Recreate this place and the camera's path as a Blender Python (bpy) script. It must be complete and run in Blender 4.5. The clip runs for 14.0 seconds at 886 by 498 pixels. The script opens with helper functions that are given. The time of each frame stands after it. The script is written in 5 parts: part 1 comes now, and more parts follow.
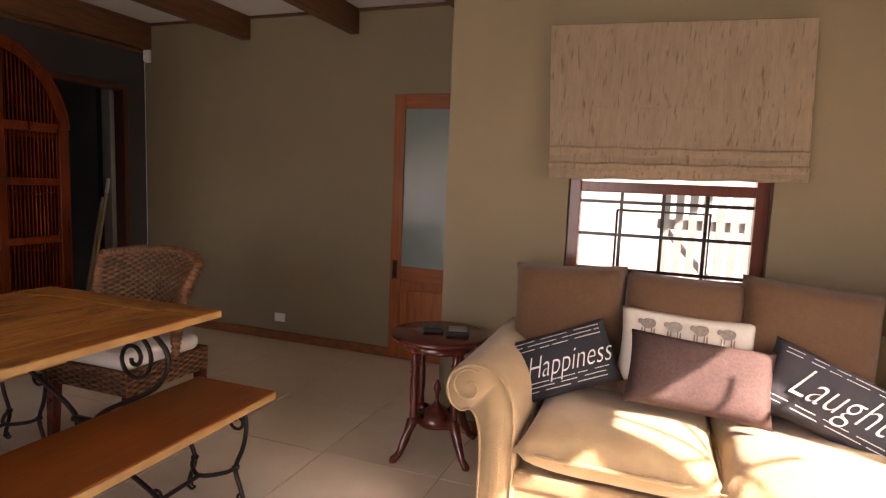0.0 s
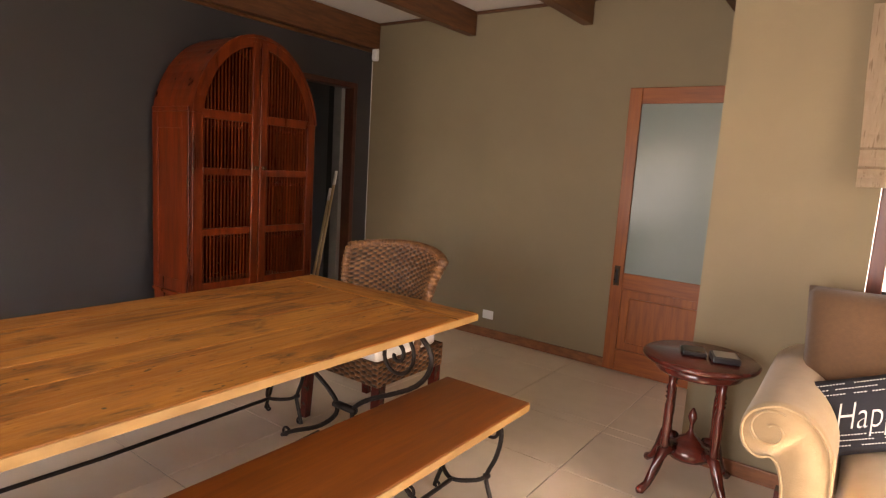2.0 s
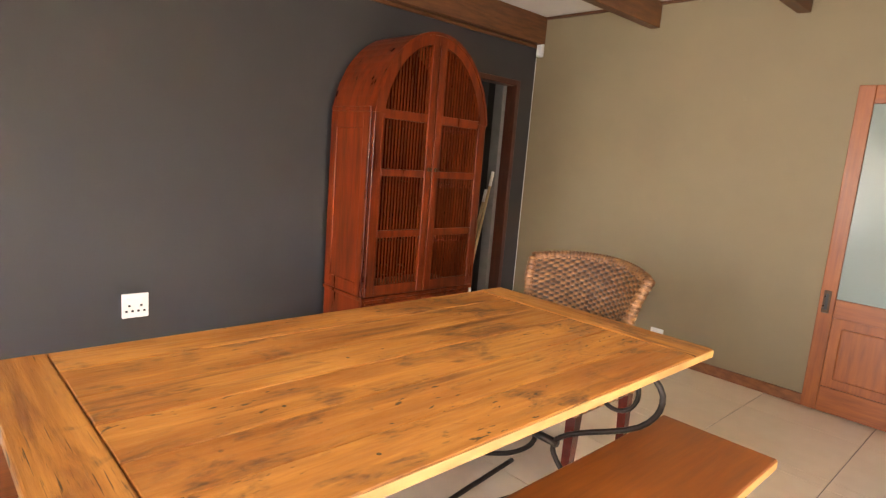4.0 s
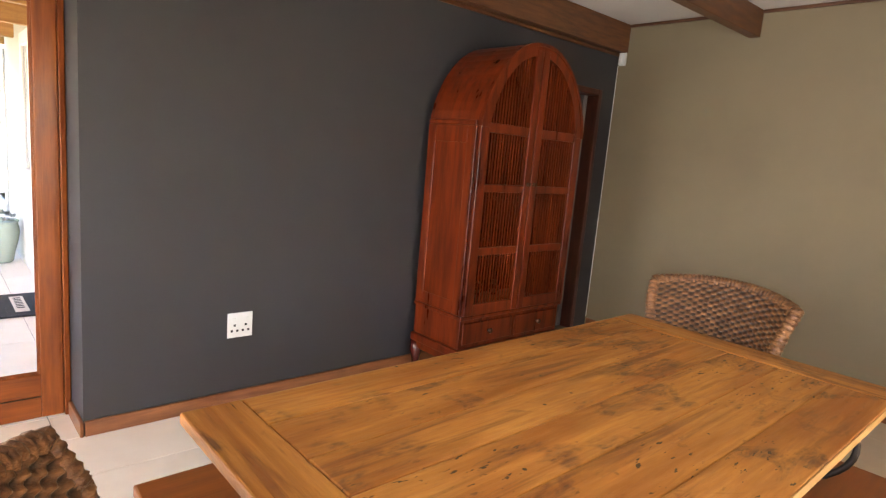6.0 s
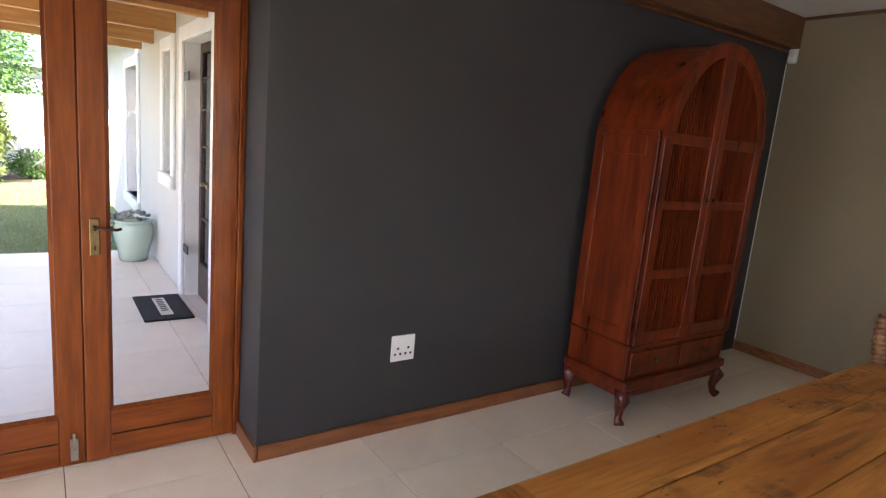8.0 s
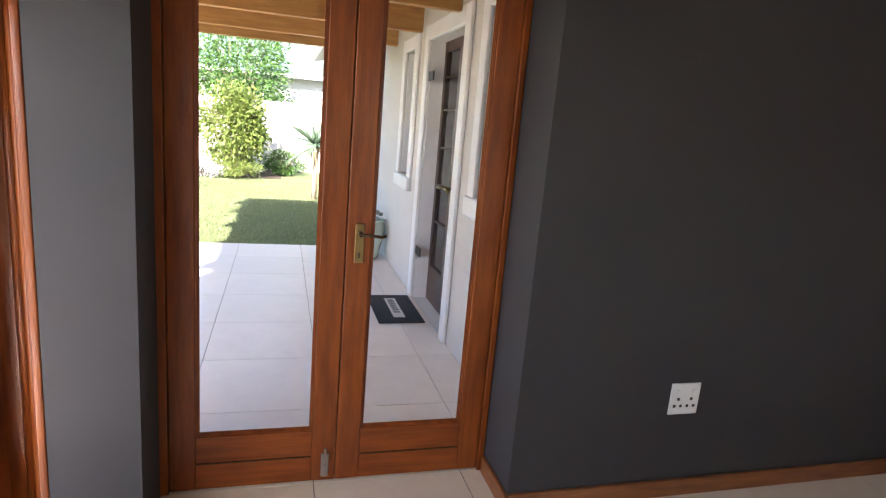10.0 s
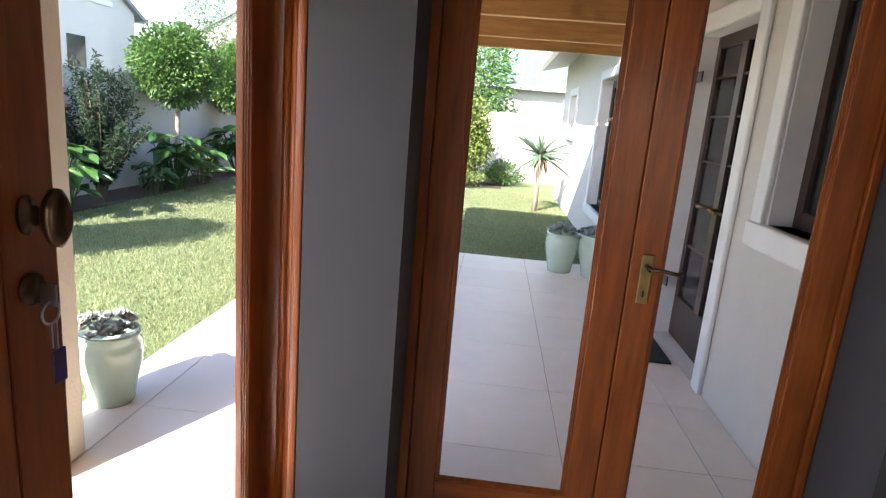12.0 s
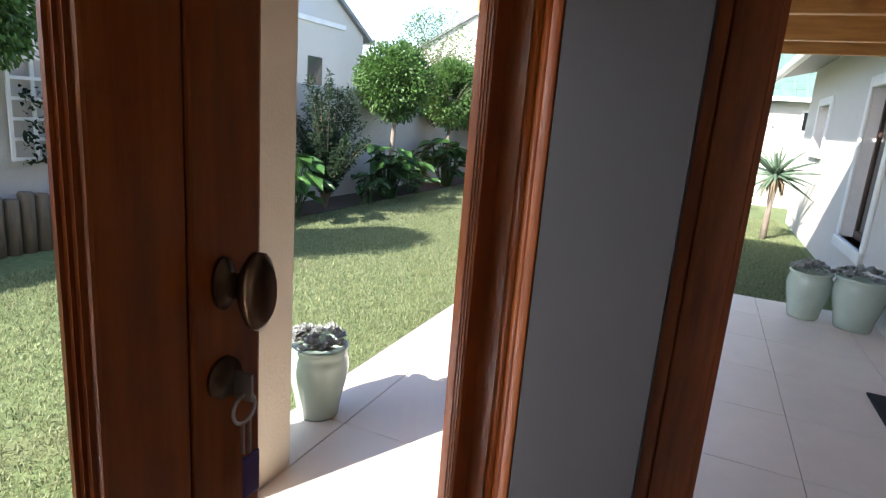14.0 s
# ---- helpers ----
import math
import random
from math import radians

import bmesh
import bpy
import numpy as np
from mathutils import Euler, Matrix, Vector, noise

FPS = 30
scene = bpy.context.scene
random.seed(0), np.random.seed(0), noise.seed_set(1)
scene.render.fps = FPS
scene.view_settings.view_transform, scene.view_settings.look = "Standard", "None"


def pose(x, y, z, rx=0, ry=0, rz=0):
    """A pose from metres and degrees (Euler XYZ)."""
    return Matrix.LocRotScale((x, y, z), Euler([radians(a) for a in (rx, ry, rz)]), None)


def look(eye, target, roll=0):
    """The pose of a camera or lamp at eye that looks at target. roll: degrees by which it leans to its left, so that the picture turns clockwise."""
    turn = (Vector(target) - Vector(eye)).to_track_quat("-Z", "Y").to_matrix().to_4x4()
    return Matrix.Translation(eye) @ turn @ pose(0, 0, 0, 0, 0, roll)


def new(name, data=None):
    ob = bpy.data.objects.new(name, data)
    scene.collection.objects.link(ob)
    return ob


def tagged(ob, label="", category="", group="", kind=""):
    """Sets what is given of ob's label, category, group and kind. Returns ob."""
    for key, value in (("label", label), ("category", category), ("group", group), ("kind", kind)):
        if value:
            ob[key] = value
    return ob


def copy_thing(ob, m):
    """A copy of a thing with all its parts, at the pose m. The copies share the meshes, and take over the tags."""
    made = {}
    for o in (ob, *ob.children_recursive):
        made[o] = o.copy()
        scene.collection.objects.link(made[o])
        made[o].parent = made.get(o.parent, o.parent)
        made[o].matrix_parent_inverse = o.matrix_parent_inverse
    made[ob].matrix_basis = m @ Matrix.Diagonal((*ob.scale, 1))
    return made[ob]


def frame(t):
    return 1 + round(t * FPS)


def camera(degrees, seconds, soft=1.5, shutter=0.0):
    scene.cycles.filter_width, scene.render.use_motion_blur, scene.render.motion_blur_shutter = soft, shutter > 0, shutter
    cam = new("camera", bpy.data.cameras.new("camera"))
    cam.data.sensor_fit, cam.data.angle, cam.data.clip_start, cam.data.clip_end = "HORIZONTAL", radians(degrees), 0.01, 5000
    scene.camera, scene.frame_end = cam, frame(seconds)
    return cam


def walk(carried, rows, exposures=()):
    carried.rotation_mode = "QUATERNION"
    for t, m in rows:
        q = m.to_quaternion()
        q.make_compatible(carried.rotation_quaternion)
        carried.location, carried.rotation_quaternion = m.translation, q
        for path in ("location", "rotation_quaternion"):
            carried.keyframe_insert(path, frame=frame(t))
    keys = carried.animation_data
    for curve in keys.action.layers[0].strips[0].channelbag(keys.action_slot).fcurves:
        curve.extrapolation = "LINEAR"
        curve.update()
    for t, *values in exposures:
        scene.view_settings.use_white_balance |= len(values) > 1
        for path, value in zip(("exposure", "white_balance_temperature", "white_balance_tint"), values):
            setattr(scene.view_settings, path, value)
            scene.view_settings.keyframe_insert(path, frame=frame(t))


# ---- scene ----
cam = camera(74.2, 14.0, soft=1.25)
# seconds, x, y, z, yaw, pitch, roll
ROWS = [
    (0.0, -0.051, 0.010, 1.353, 20.58, -6.55, -2.32),
    (0.5, -0.147, 0.022, 1.369, 22.79, -7.03, -2.51),
    (1.0, -0.262, 0.017, 1.372, 26.48, -7.49, -2.89),
    (1.5, -0.380, -0.019, 1.380, 31.42, -7.89, -3.19),
    (2.0, -0.507, -0.049, 1.370, 36.40, -8.05, -3.60),
    (2.5, -0.628, -0.125, 1.386, 39.10, -8.42, -3.98),
    (3.0, -0.730, -0.134, 1.388, 42.11, -8.72, -4.18),
    (3.5, -0.856, -0.146, 1.377, 44.92, -9.04, -4.44),
    (4.0, -0.983, -0.162, 1.391, 47.06, -9.29, -4.59),
    (6.5, -1.553, -0.548, 1.465, 49.41, -9.59, -4.96),
    (7.0, -1.682, -0.613, 1.494, 51.14, -10.07, -4.93),
    (9.5, -2.388, -0.810, 1.459, 68.48, -11.52, -5.11),
    (10.0, -2.507, -0.824, 1.444, 74.97, -12.10, -4.84),
    (10.5, -2.596, -0.852, 1.446, 80.86, -12.52, -4.68),
    (11.0, -2.737, -0.901, 1.440, 86.25, -12.69, -4.66),
    (11.5, -2.829, -0.950, 1.421, 90.46, -12.65, -4.82),
    (12.0, -2.909, -1.012, 1.405, 95.27, -12.76, -4.65),
    (12.5, -2.998, -1.053, 1.422, 99.89, -12.97, -4.52),
    (13.0, -3.091, -1.105, 1.419, 104.82, -13.04, -4.42),
    (13.5, -3.144, -1.155, 1.412, 109.49, -13.10, -4.38),
    (14.0, -3.187, -1.196, 1.417, 114.29, -13.18, -4.45),
]
walk(cam, [(t, pose(x, y, z, 90 + pitch, roll, yaw)) for t, x, y, z, yaw, pitch, roll in ROWS],
     exposures=[(0.0, 2.3, 7800, 33), (1.0, 2.65, 7900, 32), (2.0, 3.3, 8200, 29), (3.0, 3.9, 8200, 25), (4.0, 4.4, 7600, 21), (6.5, 3.75, 6750, 19), (7.0, 3.5, 6500, 19),
                (9.5, 2.6, 6400, 18), (10.0, 2.6, 6400, 18), (11.0, 2.5, 6350, 17), (12.0, 2.2, 6250, 16), (12.5, 2.05, 6250, 16), (14.0, 1.65, 6150, 15)])

# ---- world and sun ----
SUN_EL, SUN_DIR = radians(35), Vector((0.902, -0.431, 0)).normalized()
world = bpy.data.worlds.new("sky")
scene.world = world
world.use_nodes = True
wn = world.node_tree.nodes
sky = wn.new("ShaderNodeTexSky")
sky.sky_type, sky.sun_disc = "NISHITA", False
sky.sun_elevation = SUN_EL
sky.sun_rotation = math.atan2(SUN_DIR.x, SUN_DIR.y)
world.node_tree.links.new(sky.outputs[0], wn["Background"].inputs[0])
wn["Background"].inputs[1].default_value = 0.15
sun = new("sun", bpy.data.lights.new("sun", "SUN"))
sun.data.energy, sun.data.angle, sun.data.color = 5.0, radians(0.55), (1.0, 0.93, 0.82)
to_sun = SUN_DIR * math.cos(SUN_EL) + Vector((0, 0, math.sin(SUN_EL)))
sun.rotation_euler = to_sun.to_track_quat("Z", "Y").to_euler()


def opening_light(name, centre, aim, w, h, power):
    """An area lamp in an opening, standing in for the sky light through it."""
    ob = new(name, bpy.data.lights.new(name, "AREA"))
    ob.data.shape, ob.data.size, ob.data.size_y, ob.data.energy = "RECTANGLE", w, h, power
    ob.data.color = (0.93, 0.97, 1.0)
    ob.matrix_world = look(centre, Vector(centre) + Vector(aim))
    return ob


opening_light("east_opening_light", (1.74, 1.12, 1.1), (-1, 0, 0), 1.3, 2.0, 2.4)
# Fill lamp added at an unseen south opening to brighten north wall and table
opening_light("south_fill_light", (-1.3, -1.5, 1.1), (0, 1, 0), 1.7, 2.0, 4.0).data.spread = radians(110)
opening_light("garden_opening_light", (-3.58, -1.54, 0.85), (0, 1, 0), 1.6, 1.6, 2.5)


# ---- materials ----
def mat(name, col, col2=None, rough=0.5, metal=0.0, scale=6.0, stretch=(1, 1, 1), bump=0.0, bscale=None, detail=4.0,
        rand=0.0, coat=0.0, spots=None, spot_scale=3.0, spot_amount=0.35, island=False, sheen=0.0, sub=0.0, spec=None, sstretch=(1, 1, 1), knots=0.0, spot_lo=0.62, crevice_shade=False):
    m = bpy.data.materials.new(name)
    m.use_nodes = True
    t = m.node_tree
    n, l = t.nodes, t.links
    b = n["Principled BSDF"]
    col2 = col2 or tuple(c * 0.8 for c in col)
    tc = n.new("ShaderNodeTexCoord")
    mp = n.new("ShaderNodeMapping")
    mp.inputs["Scale"].default_value = stretch
    l.new(tc.outputs["Object"], mp.inputs[0])
    vec = mp.outputs[0]
    info = n.new("ShaderNodeObjectInfo")
    geo = n.new("ShaderNodeNewGeometry")
    rnd = geo.outputs["Random Per Island"] if island else info.outputs["Random"]
    if rand:
        off = n.new("ShaderNodeVectorMath")
        off.operation = "MULTIPLY_ADD"
        l.new(rnd, off.inputs[0])
        off.inputs[1].default_value = (13.0, 7.0, 5.0)
        l.new(vec, off.inputs[2])
        vec = off.outputs[0]
    nz = n.new("ShaderNodeTexNoise")
    nz.inputs["Scale"].default_value, nz.inputs["Detail"].default_value = scale, detail
    nz.inputs["Roughness"].default_value = 0.6
    l.new(vec, nz.inputs["Vector"])
    ramp = n.new("ShaderNodeValToRGB")
    ramp.color_ramp.elements[0].position, ramp.color_ramp.elements[1].position = 0.3, 0.7
    ramp.color_ramp.elements[0].color, ramp.color_ramp.elements[1].color = (*col2, 1), (*col, 1)
    l.new(nz.outputs[0], ramp.inputs[0])
    out = ramp.outputs[0]
    big = n.new("ShaderNodeTexNoise")
    big.inputs["Scale"].default_value, big.inputs["Detail"].default_value = spot_scale, 3
    mp2 = n.new("ShaderNodeMapping")
    mp2.inputs["Scale"].default_value = sstretch
    l.new(tc.outputs["Object"], mp2.inputs[0])
    l.new(mp2.outputs[0], big.inputs["Vector"])
    mx = n.new("ShaderNodeMixRGB")
    mx.blend_type = "MULTIPLY" if not spots else "MIX"
    fac = n.new("ShaderNodeMapRange")
    fac.inputs[1].default_value, fac.inputs[2].default_value = (0.45, 0.75) if not spots else (spot_lo, spot_lo + 0.12)
    fac.inputs[4].default_value = spot_amount
    l.new(big.outputs[0], fac.inputs[0])
    l.new(fac.outputs[0], mx.inputs[0])
    l.new(out, mx.inputs[1])
    mx.inputs[2].default_value = (*(spots or (0.75, 0.75, 0.75)), 1)
    out = mx.outputs[0]
    # Shade between strands put into the colour: hollows go near black, by pointiness
    if crevice_shade:
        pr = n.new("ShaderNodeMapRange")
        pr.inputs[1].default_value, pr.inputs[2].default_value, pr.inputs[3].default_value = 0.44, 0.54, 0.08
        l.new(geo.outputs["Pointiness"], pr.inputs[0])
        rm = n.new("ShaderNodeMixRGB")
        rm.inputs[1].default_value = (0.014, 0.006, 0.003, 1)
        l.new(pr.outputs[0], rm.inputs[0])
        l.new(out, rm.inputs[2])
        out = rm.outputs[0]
    if knots:
        vo = n.new("ShaderNodeTexVoronoi")
        vo.inputs["Scale"].default_value = knots
        l.new(mp2.outputs[0], vo.inputs["Vector"])
        kr = n.new("ShaderNodeMapRange")
        kr.inputs[1].default_value, kr.inputs[2].default_value, kr.inputs[3].default_value, kr.inputs[4].default_value = 0.05, 0.11, 0.9, 0.0
        l.new(vo.outputs["Distance"], kr.inputs[0])
        km = n.new("ShaderNodeMixRGB")
        l.new(kr.outputs[0], km.inputs[0])
        l.new(out, km.inputs[1])
        km.inputs[2].default_value = (0.05, 0.018, 0.007, 1)
        out = km.outputs[0]
    if rand:
        hsv = n.new("ShaderNodeHueSaturation")
        mr = n.new("ShaderNodeMapRange")
        mr.inputs[3].default_value, mr.inputs[4].default_value = 1 - rand, 1 + rand
        l.new(rnd, mr.inputs[0])
        l.new(mr.outputs[0], hsv.inputs["Value"])
        l.new(out, hsv.inputs["Color"])
        out = hsv.outputs[0]
    l.new(out, b.inputs["Base Color"])
    rr = n.new("ShaderNodeMapRange")
    rr.inputs[3].default_value, rr.inputs[4].default_value = max(0.02, rough - 0.08), min(1, rough + 0.08)
    l.new(nz.outputs[0], rr.inputs[0])
    l.new(rr.outputs[0], b.inputs["Roughness"])
    b.inputs["Metallic"].default_value = metal
    b.inputs["Coat Weight"].default_value = coat
    b.inputs["Coat Roughness"].default_value = 0.15
    b.inputs["Sheen Weight"].default_value = sheen
    if spec is not None:
        b.inputs["Specular IOR Level"].default_value = spec
    if sub:
        tr = n.new("ShaderNodeBsdfTranslucent")
        ms = n.new("ShaderNodeMixShader")
        ms.inputs[0].default_value = sub
        l.new(out, tr.inputs[0])
        l.new(b.outputs[0], ms.inputs[1])
        l.new(tr.outputs[0], ms.inputs[2])
        l.new(ms.outputs[0], n["Material Output"].inputs[0])
    if bump:
        bn = n.new("ShaderNodeTexNoise")
        bn.inputs["Scale"].default_value, bn.inputs["Detail"].default_value = bscale or scale * 4, 3
        l.new(vec, bn.inputs["Vector"])
        bp = n.new("ShaderNodeBump")
        bp.inputs["Strength"].default_value, bp.inputs["Distance"].default_value = bump, 0.01
        l.new(bn.outputs[0], bp.inputs["Height"])
        l.new(bp.outputs[0], b.inputs["Normal"])
    return m


def glass(name, tint=(1, 1, 1), rough=0.0):
    m = bpy.data.materials.new(name)
    m.use_nodes = True
    b = m.node_tree.nodes["Principled BSDF"]
    b.inputs["Base Color"].default_value = (*tint, 1)
    b.inputs["Transmission Weight"].default_value, b.inputs["Roughness"].default_value = 1.0, rough
    b.inputs["IOR"].default_value = 1.08 if rough == 0 else 1.2
    return m


OLIVE = mat("olive_wall_paint", (0.244, 0.192, 0.115), (0.222, 0.173, 0.103), 0.75, scale=2.0, bump=0.05, bscale=60, spot_scale=0.8, spot_amount=0.25)
CHARCOAL = mat("charcoal_wall_paint", (0.043, 0.0395, 0.041), (0.037, 0.0345, 0.036), 0.7, scale=2.0, bump=0.05, bscale=60, spot_scale=0.8, spot_amount=0.2)
WHITE_CEIL = mat("white_ceiling_paint", (0.78, 0.77, 0.75), (0.74, 0.73, 0.71), 0.8, scale=3, bump=0.05)
EXT_WALL = mat("pale_render", (0.64, 0.615, 0.565), (0.59, 0.565, 0.515), 0.85, scale=3, bump=0.25, bscale=70)
GARDEN_WALL = mat("garden_wall_render", (0.5, 0.48, 0.44), (0.42, 0.40, 0.37), 0.9, scale=2, bump=0.3, bscale=40, spot_scale=0.7)
WHITE_TRIM = mat("white_trim_paint", (0.8, 0.8, 0.79), (0.76, 0.76, 0.75), 0.5, scale=4, bump=0.05)
TILE = mat("cream_floor_tile", (0.78, 0.67, 0.53), (0.72, 0.61, 0.47), 0.32, scale=7, rand=0.03, spot_scale=2, spot_amount=0.2, bump=0.03)
PATIO_TILE = mat("pale_patio_tile", (0.76, 0.70, 0.62), (0.71, 0.65, 0.57), 0.4, scale=7, rand=0.03, spot_scale=2, spot_amount=0.2, bump=0.03)
GROUT = mat("grey_grout", (0.2, 0.18, 0.15), (0.16, 0.14, 0.12), 0.9, scale=20, bump=0.2)
BEAM = mat("stained_beam_wood", (0.17, 0.064, 0.022), (0.08, 0.028, 0.01), 0.45, scale=5, stretch=(8, 1, 8), bump=0.15, spot_scale=1.2, coat=0.15)
BEAM_X = mat("stained_trim_wood_across", (0.14, 0.055, 0.022), (0.08, 0.03, 0.012), 0.45, scale=5, stretch=(1, 8, 8), bump=0.15, spot_scale=1.2, coat=0.15)
DOORWOOD = mat("varnished_door_wood", (0.285, 0.072, 0.009), (0.145, 0.028, 0.004), 0.38, scale=4, stretch=(9, 9, 0.8), bump=0.08, spot_scale=1.5, coat=0.12, spec=0.35)
DOORWOOD_X = mat("varnished_rail_wood", (0.285, 0.072, 0.009), (0.145, 0.028, 0.004), 0.38, scale=4, stretch=(0.8, 9, 9), bump=0.08, spot_scale=1.5, coat=0.12, spec=0.35)
SKIRT = mat("skirting_wood", (0.29, 0.105, 0.033), (0.15, 0.046, 0.014), 0.4, scale=4, stretch=(3, 1, 8), bump=0.1, coat=0.2)
CABWOOD = mat("red_cabinet_wood", (0.20, 0.03, 0.005), (0.062, 0.0075, 0.002), 0.3, scale=3, stretch=(6, 6, 0.7), bump=0.08, spot_scale=2.5, spot_amount=0.6, coat=0.08, spec=0.35)


def rustic_pine(name, across, tone=1.0):
    """Oiled old pine: long grain, smoky burl patches, cracks and nail holes. across: scale over x and y."""
    m = bpy.data.materials.new(name)
    m.use_nodes = True
    n, l = m.node_tree.nodes, m.node_tree.links
    b = n["Principled BSDF"]
    tc, info = n.new("ShaderNodeTexCoord"), n.new("ShaderNodeObjectInfo")
    off = n.new("ShaderNodeVectorMath")
    off.operation = "MULTIPLY_ADD"
    l.new(info.outputs["Random"], off.inputs[0])
    off.inputs[1].default_value = (9.0, 5.0, 3.0)
    l.new(tc.outputs["Object"], off.inputs[2])

    def noise(sx, sy, scale, detail, lo, hi, a0, a1, distort=0.0):
        mp = n.new("ShaderNodeMapping")
        mp.inputs["Scale"].default_value = (sx, sy, 2.0)
        l.new(off.outputs[0], mp.inputs[0])
        z = n.new("ShaderNodeTexNoise")
        z.inputs["Scale"].default_value, z.inputs["Detail"].default_value, z.inputs["Roughness"].default_value = scale, detail, 0.62
        z.inputs["Distortion"].default_value = distort
        l.new(mp.outputs[0], z.inputs["Vector"])
        r = n.new("ShaderNodeMapRange")
        r.inputs[1].default_value, r.inputs[2].default_value, r.inputs[3].default_value, r.inputs[4].default_value = lo, hi, a0, a1
        l.new(z.outputs[0], r.inputs[0])
        return r.outputs[0]

    def mix(fac, c1, colour, mode="MIX"):
        x = n.new("ShaderNodeMixRGB")
        x.blend_type = mode
        l.new(fac, x.inputs[0])
        l.new(c1, x.inputs[1])
        x.inputs[2].default_value = (*colour, 1)
        return x.outputs[0]

    def times(p, q):
        x = n.new("ShaderNodeMath")
        x.operation = "MULTIPLY"
        l.new(p, x.inputs[0])
        l.new(q, x.inputs[1])
        return x.outputs[0]

    gx, gy = across
    ramp = n.new("ShaderNodeValToRGB")
    e = ramp.color_ramp.elements
    e[0].position, e[0].color = 0.15, (0.31 * tone, 0.105 * tone, 0.016 * tone, 1)
    e[1].position, e[1].color = 0.85, (0.53 * tone, 0.235 * tone, 0.048 * tone, 1)
    l.new(noise(gx * 0.35, gy * 0.6, 2.4, 4, 0.3, 0.7, 0, 1, 0.4), ramp.inputs[0])
    out = ramp.outputs[0]
    fibre = noise(gx, gy, 7.0, 8, 0.35, 0.62, 0.55, 0.0, 0.3)
    out = mix(fibre, out, (0.27, 0.088, 0.015))
    streak = times(noise(gx * 0.7, gy * 0.5, 3.0, 6, 0.53, 0.63, 0.0, 0.85, 0.8), noise(1.2, 1.2, 1.5, 2, 0.4, 0.6, 0.0, 1.0))
    out = mix(streak, out, (0.17, 0.055, 0.012))
    burl = times(noise(1.5 if gx > gy else 0.8, 0.8 if gx > gy else 1.5, 4.8, 4, 0.535, 0.635, 0.0, 1.0, 0.8), noise(gx * 0.5, gy * 1.4, 9.0, 6, 0.36, 0.6, 0.15, 1.0, 1.2))
    out = mix(burl, out, (0.125, 0.046, 0.014))
    crack = times(noise(gx * 0.6, gy * 2.0, 12.0, 2, 0.635, 0.67, 0.0, 0.95), noise(1.0, 1.0, 3.0, 1, 0.48, 0.58, 0.0, 1.0))
    out = mix(crack, out, (0.03, 0.012, 0.005))
    vo = n.new("ShaderNodeTexVoronoi")
    vo.inputs["Scale"].default_value = 11.0
    l.new(off.outputs[0], vo.inputs["Vector"])
    hr = n.new("ShaderNodeMapRange")
    hr.inputs[1].default_value, hr.inputs[2].default_value, hr.inputs[3].default_value, hr.inputs[4].default_value = 0.05, 0.075, 1.0, 0.0
    l.new(vo.outputs["Distance"], hr.inputs[0])
    out = mix(times(hr.outputs[0], noise(1.0, 1.0, 4.0, 1, 0.52, 0.56, 0.0, 0.95)), out, (0.02, 0.009, 0.004))
    l.new(out, b.inputs["Base Color"])
    l.new(noise(gx, gy, 5.0, 4, 0.3, 0.7, 0.40, 0.58), b.inputs["Roughness"])
    b.inputs["Specular IOR Level"].default_value = 0.4
    bp = n.new("ShaderNodeBump")
    bp.inputs["Strength"].default_value, bp.inputs["Distance"].default_value = 0.25, 0.004
    l.new(noise(gx, gy, 9.0, 6, 0.3, 0.7, 0.0, 1.0), bp.inputs["Height"])
    l.new(bp.outputs[0], b.inputs["Normal"])
    return m


PINE = rustic_pine("knotty_table_wood", (9.0, 0.8))
PINE_X = rustic_pine("knotty_end_board_wood", (0.8, 9.0), 0.92)
BENCHWOOD = mat("smooth_bench_wood", (0.26, 0.075, 0.012), (0.165, 0.043, 0.007), 0.42, scale=4, stretch=(10, 0.7, 4), bump=0.06, rand=0.06, spot_scale=2, spot_amount=0.4)
PERGOLA = mat("honey_pergola_pine", (0.50, 0.27, 0.09), (0.36, 0.17, 0.05), 0.5, scale=4, stretch=(8, 0.8, 8), bump=0.1, spots=(0.16, 0.06, 0.02), spot_scale=2.5, spot_amount=0.6)
IRON = mat("brown_black_wrought_iron", (0.035, 0.028, 0.024), (0.02, 0.016, 0.014), 0.42, metal=0.6, scale=20, bump=0.15)
MAHOG = mat("dark_mahogany", (0.125, 0.018, 0.011), (0.055, 0.009, 0.007), 0.22, scale=5, stretch=(2, 8, 2), coat=0.5, bump=0.03)
WICKER = mat("woven_banana_leaf", (0.31, 0.14, 0.05), (0.06, 0.021, 0.008), 0.38, scale=30, stretch=(0.8, 0.8, 1.5), bump=0.4, bscale=120, spot_scale=14, spot_amount=0.6, crevice_shade=True)
CUSHION_WHITE = mat("white_seat_cotton", (0.72, 0.7, 0.67), (0.66, 0.64, 0.6), 0.9, scale=12, bump=0.2, bscale=150)
SOFA = mat("camel_suede_fabric", (0.42, 0.30, 0.165), (0.35, 0.245, 0.13), 0.85, scale=9, bump=0.2, bscale=180, spot_scale=3, spot_amount=0.3, sheen=0.3)
BACKCUSH = mat("tan_cushion_fabric", (0.155, 0.08, 0.038), (0.125, 0.063, 0.03), 0.9, scale=60, bump=0.3, bscale=260, sheen=0.2)
NAVY = mat("navy_black_print_cotton", (0.022, 0.024, 0.033), (0.016, 0.017, 0.024), 0.85, scale=60, bump=0.25, bscale=300)
